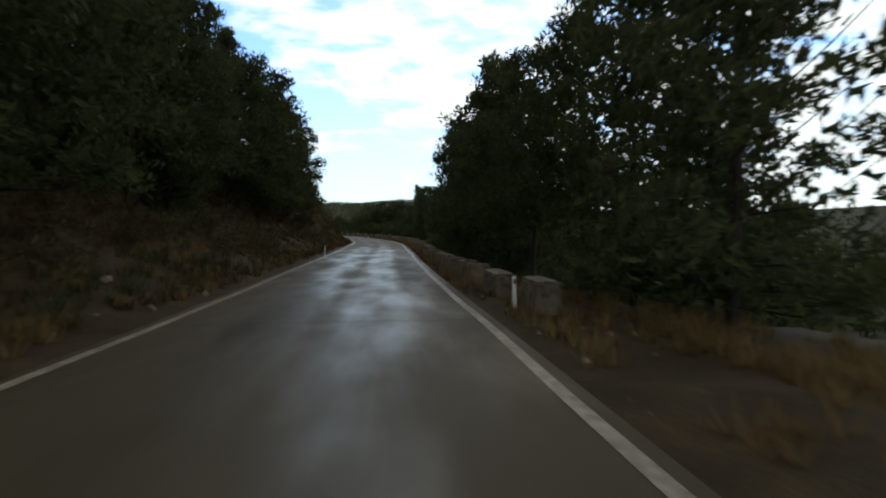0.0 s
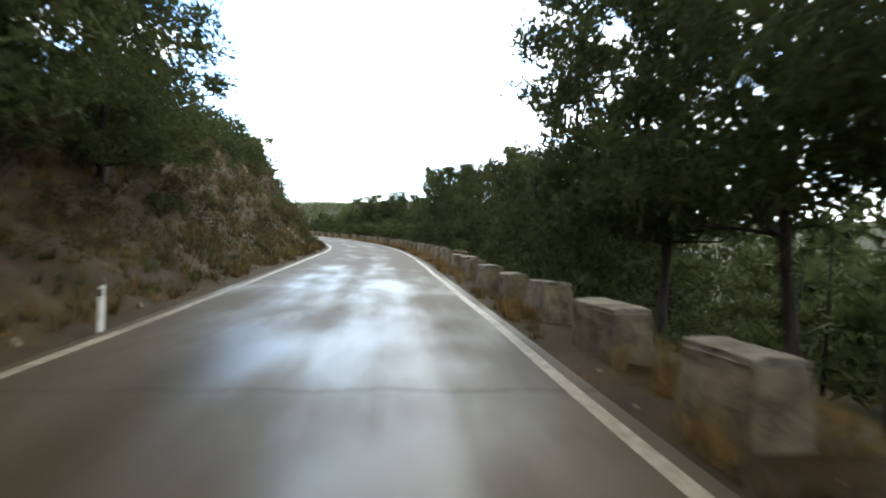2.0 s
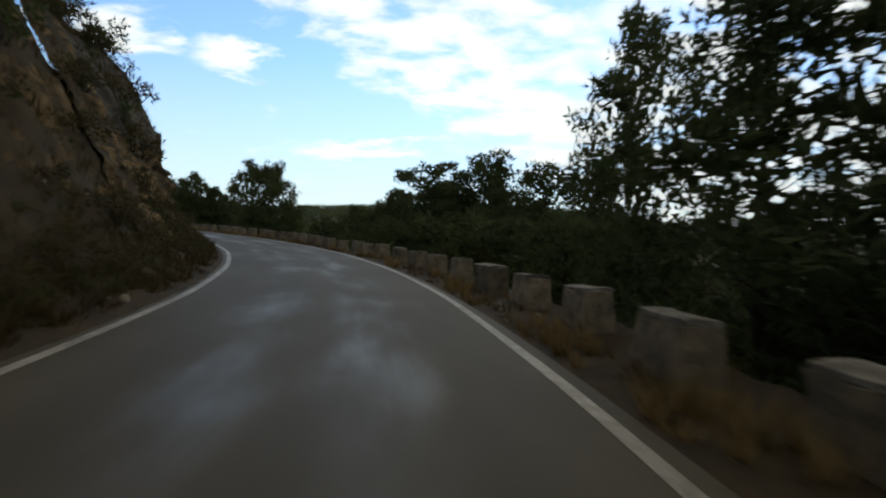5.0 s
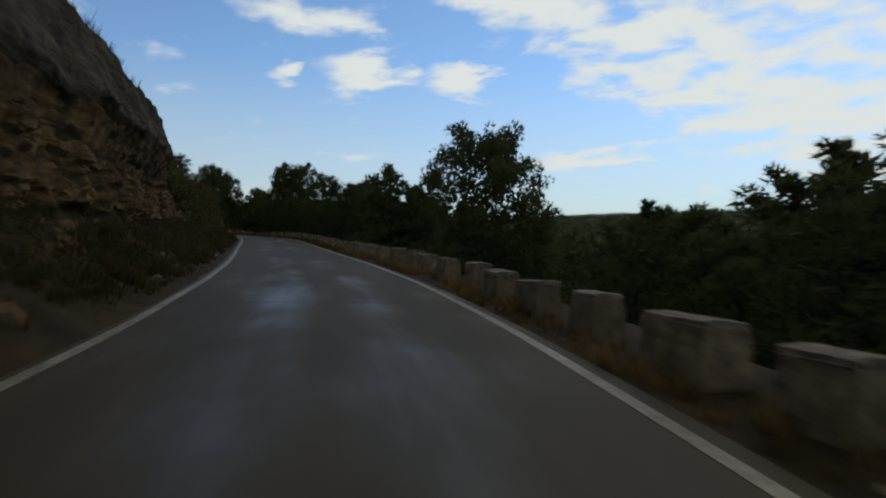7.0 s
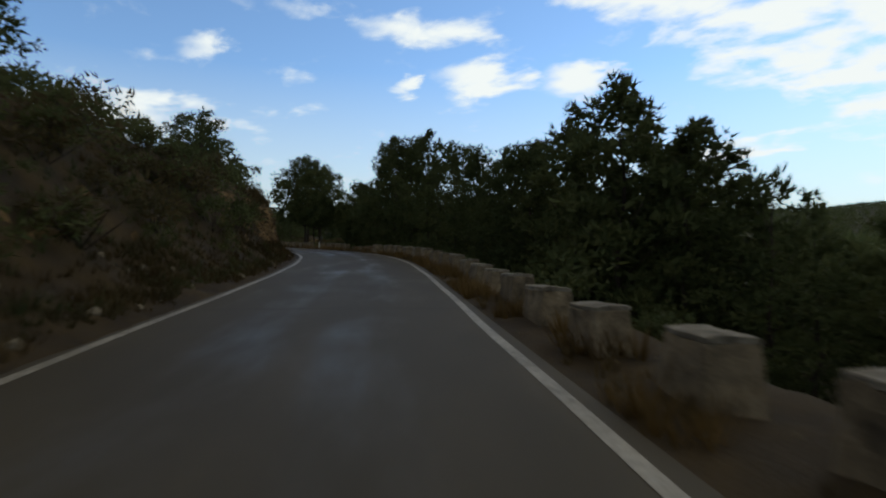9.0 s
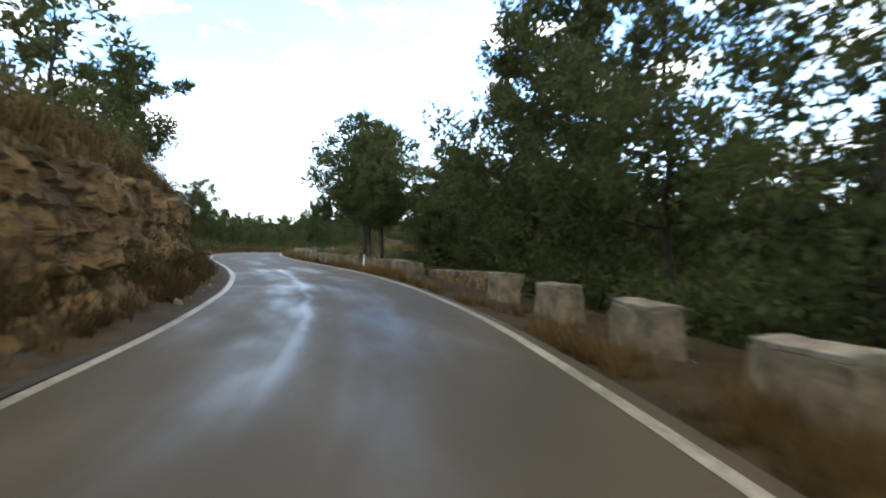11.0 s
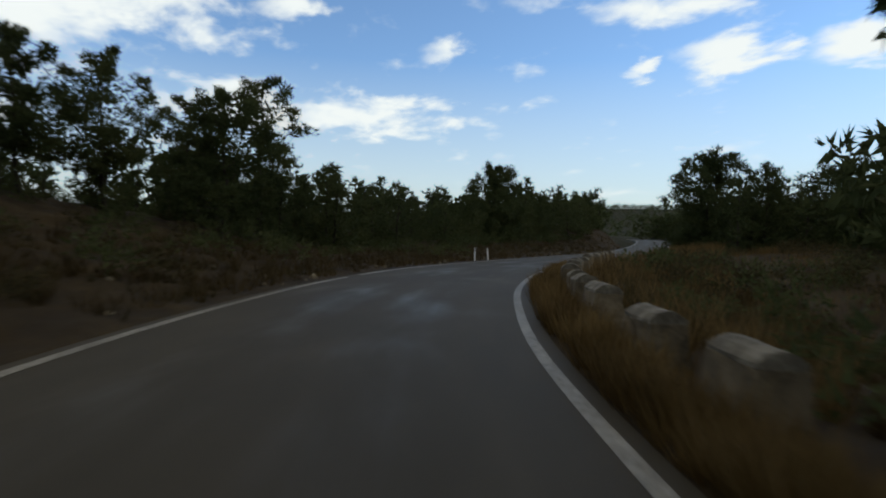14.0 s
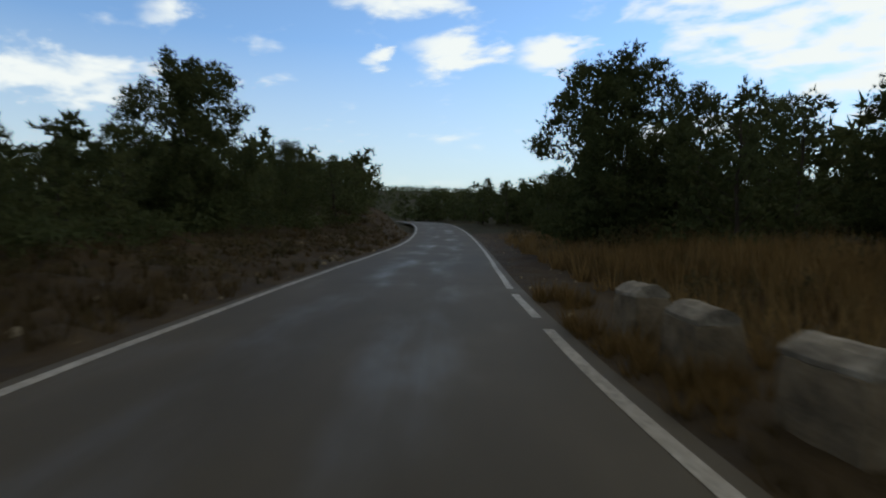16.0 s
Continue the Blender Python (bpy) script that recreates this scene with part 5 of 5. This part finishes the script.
def far_woods(label, s, turn, half, near, far, count, seed):
    """Woods on the far slopes, too many to count: a fan of small trees, seen from s, turned from the road's way."""
    rng = random.Random(seed)
    verts, faces, eye = [], [], spot(s, 0)
    for _ in range(count):
        a = radians(heading(s) + turn + rng.uniform(-half, half))
        r = near + (far - near) * rng.random() ** 0.75
        x, y = eye.x - math.sin(a) * r, eye.y + math.cos(a) * r
        if np.min((RX - x) ** 2 + (RY - y) ** 2) < 42 ** 2 or noise.noise(Vector((x / 60, y / 60, 1))) < -0.3:
            continue
        z, h = ground_z(x, y), rng.uniform(3.5, 6.5)
        for k in range(3):
            c = Vector((x + rng.gauss(0, 0.7), y + rng.gauss(0, 0.7), z + h * (0.25 + 0.2 * k)))
            tuft_cloud(rng, verts, faces, c, h * 0.3 * (1.15 - 0.15 * k), 6, 1.5)
    tagged(new("far_woods", mesh_of("far_woods", verts, faces, NEEDLES)), label, "woods", kind="stuff")


far_woods("dark pine woods scattered over the far slopes", 130, 0, 180, 120, 620, 2600, 77)
far_woods("dark pine wood on the far side of the valley", 100, -28, 18, 70, 1050, 3600, 78)
far_woods("dark pine wood across the valley", 80, -2, 10, 90, 600, 1100, 79)
far_woods("dark pine wood on the rise beyond the road", 240, 0, 18, 120, 650, 2400, 80)
far_woods("dark pine wood on the hills ahead of the first bend", 15, 8, 9, 120, 1050, 1700, 81)


# ---- shrubs, dry grass and stones ----
def shrub_kind(seed, size, mat, blades):
    rng = random.Random(seed)
    verts, faces, tv, tf = [], [], [], []
    for k in range(8):
        tip = Vector((rng.gauss(0, 0.4), rng.gauss(0, 0.4), rng.uniform(0.25, 0.8))) * size
        tube(tv, tf, Vector((rng.gauss(0, 0.04), rng.gauss(0, 0.04), -0.1)), tip, 0.018, 0.006, 4)
        tuft_cloud(rng, verts, faces, tip, size * rng.uniform(0.2, 0.36), blades, 0.13 * size + 0.05)
    return mesh_of("woody_base", tv, tf, BARK), mesh_of("foliage", verts, faces, mat)


SHRUBS = [shrub_kind(41, 1.0, SHRUB, 34), shrub_kind(42, 1.0, SHRUB, 34), shrub_kind(43, 1.0, SHRUB, 32), shrub_kind(44, 1.0, NEEDLES, 44)]


LIGHT = [shrub_kind(45, 1.0, SHRUB, 20), shrub_kind(46, 1.0, SHRUB, 20), shrub_kind(47, 1.0, SHRUB, 22)]


def shrub(s, o, size, group="shrubs on the bank", k=None):
    stems, leaves = _chance.choice(SHRUBS) if k is None else SHRUBS[k]
    root = new("shrub")
    root.matrix_basis = Matrix.Translation(foot(s, o)) @ Euler((0, 0, _chance.uniform(0, 6.28))).to_matrix().to_4x4() @ Matrix.Diagonal((size, size, size * _chance.uniform(0.8, 1.15), 1))
    tagged(root, "low grey-green shrub on dry stony ground", "shrub", group)
    part("woody_base", stems, root)
    part("foliage", leaves, root)


for _ in range(150):
    s = _chance.uniform(46, 100)
    shrub(s, -_chance.uniform(4.6, 11.0), _chance.uniform(0.45, 1.15))
for _ in range(26):
    shrub(_chance.uniform(54, 94), -_chance.uniform(9.0, 11.5), _chance.uniform(1.5, 2.6), k=3)
for _ in range(12):
    shrub(_chance.uniform(95, 133), -_chance.uniform(9.2, 11), _chance.uniform(0.9, 1.7))
for _ in range(70):
    shrub(_chance.uniform(132, 170), -_chance.uniform(4.6, 9.5), _chance.uniform(0.6, 1.5))
for _ in range(40):
    shrub(_chance.uniform(-8, 50), -_chance.uniform(5.4, 9), _chance.uniform(0.7, 1.6))


def scrub(name, places, label, mat=SHRUB):
    """Low scrub too dense to count: many shrubs in one mass."""
    verts, faces = [], []
    for s, o, size in places:
        m = Matrix.Translation(foot(s, o)) @ Euler((0, 0, _chance.uniform(0, 6.28))).to_matrix().to_4x4() @ Matrix.Diagonal((size, size, size * 0.95, 1))
        me = _chance.choice(LIGHT)[1]
        n = len(verts)
        verts.extend(m @ v.co for v in me.vertices)
        faces.extend([n + q for q in f.vertices] for f in me.polygons)
    tagged(new(name, mesh_of(name, verts, faces, mat)), label, "scrub", kind="stuff")


_u = _chance.uniform
scrub("valley_scrub", [(_u(40, 200), _u(5.8, 11), _u(0.8, 1.8)) for _ in range(110)], "dark scrub on the slope below the road", NEEDLES)
scrub("forest_scrub", [(_u(10, 60), _u(6.5, 14), _u(0.5, 1.0)) for _ in range(24)], "dark scrub under the roadside pines", NEEDLES)
scrub("ravine_scrub", [(_u(198, 240), _u(12, 30), _u(0.6, 1.5)) for _ in range(90)], "grey-green scrub across the dry plain")
scrub("plain_scrub", [(_u(204, 300), _u(5.0, 18), _u(0.5, 1.4)) for _ in range(120)], "low grey-green scrub on the plain")
scrub("hillside_scrub", [(_u(196, 292), -_u(4.4, 16), _u(0.4, 1.0)) for _ in range(170)], "low grey-green scrub on the hillside")
scrub("forest_edge_scrub", [(_u(242, 302), -_u(7.5, 14), _u(0.7, 1.6)) for _ in range(120)], "dark scrub along the edge of the pinewood", NEEDLES)
scrub("bank_scrub", [(_u(-10, 100), -_u(4.2, 9), _u(0.4, 1.0)) for _ in range(210)], "low dark scrub covering the earth bank")
scrub("ravine_scrub", [(_u(194, 214), _u(7.5, 13), _u(0.7, 1.5)) for _ in range(30)], "dark scrub beside the shallow ravine", NEEDLES)
scrub("ravine_scrub", [(_u(213, 244), _u(5.4, 15), _u(0.6, 1.4)) for _ in range(40)], "dark green scrub filling the hollow beside the road", NEEDLES)
scrub("hillside_scrub", [(_u(206, 250), -_u(5, 17), _u(0.6, 1.3)) for _ in range(70)], "dark green bushes on the hillside", NEEDLES)
scrub("bank_scrub", [(_u(131, 170), -_u(4.2, 9.5), _u(0.6, 1.3)) for _ in range(100)], "dark green scrub covering the bushy bank", NEEDLES)
scrub("cliff_foot_scrub", [(_u(78, 133), -_u(3.7, 5.1), _u(0.25, 0.6)) for _ in range(150)], "low dark scrub along the foot of the cliff")
scrub("wall_face_scrub", [(_u(165, 206), -_u(3.75, 4.8), _u(0.25, 0.55)) for _ in range(130)], "low scrub clinging to the rock wall")
scrub("wall_top_scrub", [(_u(166, 200), -_u(4.0, 9), _u(0.4, 0.9)) for _ in range(110)], "scrub growing along the top of the rock wall")


def grass(name, spread_of, count, low, high, blades, label, mat=STRAW, seed=1):
    """Tufts of thin bent blades, too many to count."""
    rng = random.Random(seed)
    verts, faces = [], []
    for _ in range(count):
        s, o = spread_of(rng)
        if 175 < s < 188 and 3 < o < 5.2 and rng.random() < 0.85:
            continue
        if noise.noise(Vector((s * 0.35, o * 0.6, seed))) < (0.0 if "shoulder" in name else -0.15):
            continue
        p = foot(s, o)
        tall = rng.uniform(low, high)
        for _ in range(blades):
            a = rng.uniform(0, 6.283)
            out = Vector((math.cos(a), math.sin(a), 0))
            b = p + out * rng.uniform(0, 0.12) - Vector((0, 0, 0.03))
            side = Vector((-out.y, out.x, 0)) * 0.014
            h = tall * rng.uniform(0.5, 1.1)
            tip = b + out * h * rng.uniform(0.25, 0.65) + Vector((0, 0, h * rng.uniform(0.8, 1.0)))
            n = len(verts)
            verts.extend((b - side, b + side, tip))
            faces.append((n, n + 1, n + 2))
    tagged(new(name, mesh_of(name, verts, faces, mat)), label, "grass", kind="stuff")


grass("shoulder_grass", lambda r: (r.uniform(187.6, 193.2), r.uniform(3.15, 3.75)), 260, 0.25, 0.5, 18, "tall dry straw-coloured grass among the guard blocks", seed=44)
grass("shoulder_grass", lambda r: (r.uniform(12, 140), max(r.gauss(3.45, 0.4), 3.0)), 1250, 0.18, 0.5, 22, "tufts of dry straw-coloured grass among the guard blocks", seed=3)
grass("shoulder_grass", lambda r: (r.uniform(138, 256), max(r.gauss(3.3, 0.34), 2.92)), 2300, 0.15, 0.55, 18, "tall dry straw-coloured grass among the guard blocks", seed=4)
grass("shoulder_grass", lambda r: (r.uniform(217, 233), max(r.gauss(3.15, 0.16), 2.9)), 480, 0.25, 0.52, 20, "dense tall rust-coloured grass in front of the guard blocks", RUST, 47)
grass("field_grass", lambda r: (r.uniform(200, 290), 4.4 + 10.6 * r.random() ** 1.2), 2600, 0.4, 1.1, 14, "pale dry grass over the open plain", seed=5)
grass("shoulder_weeds", lambda r: (r.uniform(12, 256), max(r.gauss(3.3, 0.35), 2.95)), 1800, 0.1, 0.3, 14, "low brown weeds among the guard blocks", DRY, 19)
grass("field_grass", lambda r: (r.uniform(196, 232), r.uniform(8.5, 26)), 2400, 0.3, 0.8, 12, "dry brown grass across the shallow ravine", DRY, 20)
grass("field_grass", lambda r: (r.uniform(212, 266), 4.6 + 9 * r.random()), 2400, 0.35, 0.95, 13, "tall dry reddish-brown grass on the open plain", RUST, 15)
grass("verge_grass", lambda r: (r.uniform(208, 246), r.uniform(2.95, 3.45)), 1500, 0.22, 0.58, 16, "tall straw-coloured grass in front of the low guard blocks", STRAW, 61)
grass("field_weeds", lambda r: (r.uniform(224, 262), r.uniform(4.8, 12)), 1700, 0.3, 0.8, 12, "dark olive weeds among the dry grass of the plain", SHRUB, 62)
grass("field_grass", lambda r: (r.gauss(258, 3.5), max(r.gauss(8.8, 2.2), r.uniform(4.6, 6.5))), 1300, 0.5, 1.2, 13, "pale straw-coloured grass along the edge of the pinewood", STRAW, 63)
grass("wall_grass", lambda r: (r.uniform(164, 216), -3.2 - 3.2 * r.random()), 2000, 0.2, 0.6, 12, "dry brown grass hanging over the rock wall", DRY, 16)
grass("hillside_grass", lambda r: (r.uniform(204, 256), -3.2 - 15 * r.random()), 4200, 0.2, 0.6, 11, "dry brown grass over the hillside", DRY, 18)
grass("wall_grass", lambda r: (r.uniform(170, 216), -4.3 - 5 * r.random()), 2000, 0.3, 0.7, 12, "straw-coloured grass along the top of the rock wall", STRAW, 17)
grass("bank_grass", lambda r: (r.uniform(-14, 100), -3.1 - 6.5 * r.random()), 6000, 0.15, 0.5, 12, "dry brown grass on the earth bank", DRY, 6)
grass("bank_grass", lambda r: (r.uniform(100, 300), -3.1 - 7.5 * r.random()), 6000, 0.15, 0.55, 12, "dry brown grass along the foot of the bank", DRY, 7)
grass("bank_weeds", lambda r: (r.uniform(-14, 290), -3.2 - 6.5 * r.random()), 4500, 0.12, 0.35, 12, "low dark green weeds on the bank", SHRUB, 8)
grass("bank_weeds", lambda r: (r.uniform(-10, 92), -3.4 - 5.5 * r.random()), 4200, 0.15, 0.45, 11, "low green weeds over the earth bank", NEEDLES, 28)
grass("bank_grass", lambda r: (r.uniform(-10, 70), -3.1 - 4 * r.random()), 1500, 0.2, 0.45, 12, "tufts of ochre grass on the earth bank", STRAW, 29)
grass("bank_weeds", lambda r: (r.uniform(92, 172), -3.3 - 4.5 * r.random()), 3600, 0.15, 0.45, 11, "low dark weeds along the foot of the cliff", NEEDLES, 30)
grass("bank_grass", lambda r: (r.uniform(50, 172), -2.95 - 1.5 * r.random()), 4200, 0.1, 0.32, 9, "low brown weeds between the road and the bank", DRY, 51)
grass("bank_weeds", lambda r: (r.uniform(70, 172), -3.1 - 1.8 * r.random()), 3200, 0.12, 0.4, 9, "low dark weeds between the road and the cliff", SHRUB, 52)
grass("wall_grass", lambda r: (r.uniform(164, 206), -3.3 - 1.7 * r.random()), 1800, 0.2, 0.55, 12, "dry grass growing out of the rock wall", DRY, 53)
grass("shoulder_grass", lambda r: (r.uniform(-4, 13), 3.2 + 5 * r.random()), 900, 0.15, 0.5, 14, "dry ochre grass on the open shoulder before the guard blocks", seed=31)
grass("forest_floor", lambda r: (r.uniform(-14, 60), r.uniform(3.6, 11)), 2600, 0.15, 0.5, 12, "dry grass under the roadside pines", seed=9)


def stones(name, spread_of, count, small, large, label, seed):
    rng = random.Random(seed)
    verts, faces = [], []
    for _ in range(count):
        s, o = spread_of(rng)
        rubble(rng, verts, faces, foot(s, o), small + (large - small) * rng.random() ** 3)
    tagged(new(name, mesh_of(name, verts, faces, STONE)), label, "stones", kind="stuff")


stones("verge_stones", lambda r: (r.uniform(-10, 300), -3.05 - 4.0 * r.random() ** 1.6), 900, 0.03, 0.16, "pale loose stones on the bank and along its foot", 21)
stones("shoulder_stones", lambda r: (r.uniform(-10, 300), 2.95 + 1.6 * r.random()), 700, 0.015, 0.08, "small loose stones on the road shoulder", 22)
stones("fallen_rubble", lambda r: (r.uniform(54, 62), r.gauss(5.1, 0.5)), 120, 0.05, 0.2, "rubble of a fallen wall behind the guard blocks", 23)
stones("ravine_rubble", lambda r: (r.uniform(186, 222), r.uniform(6, 16)), 160, 0.06, 0.35, "ochre rubble in a shallow ravine", 24)
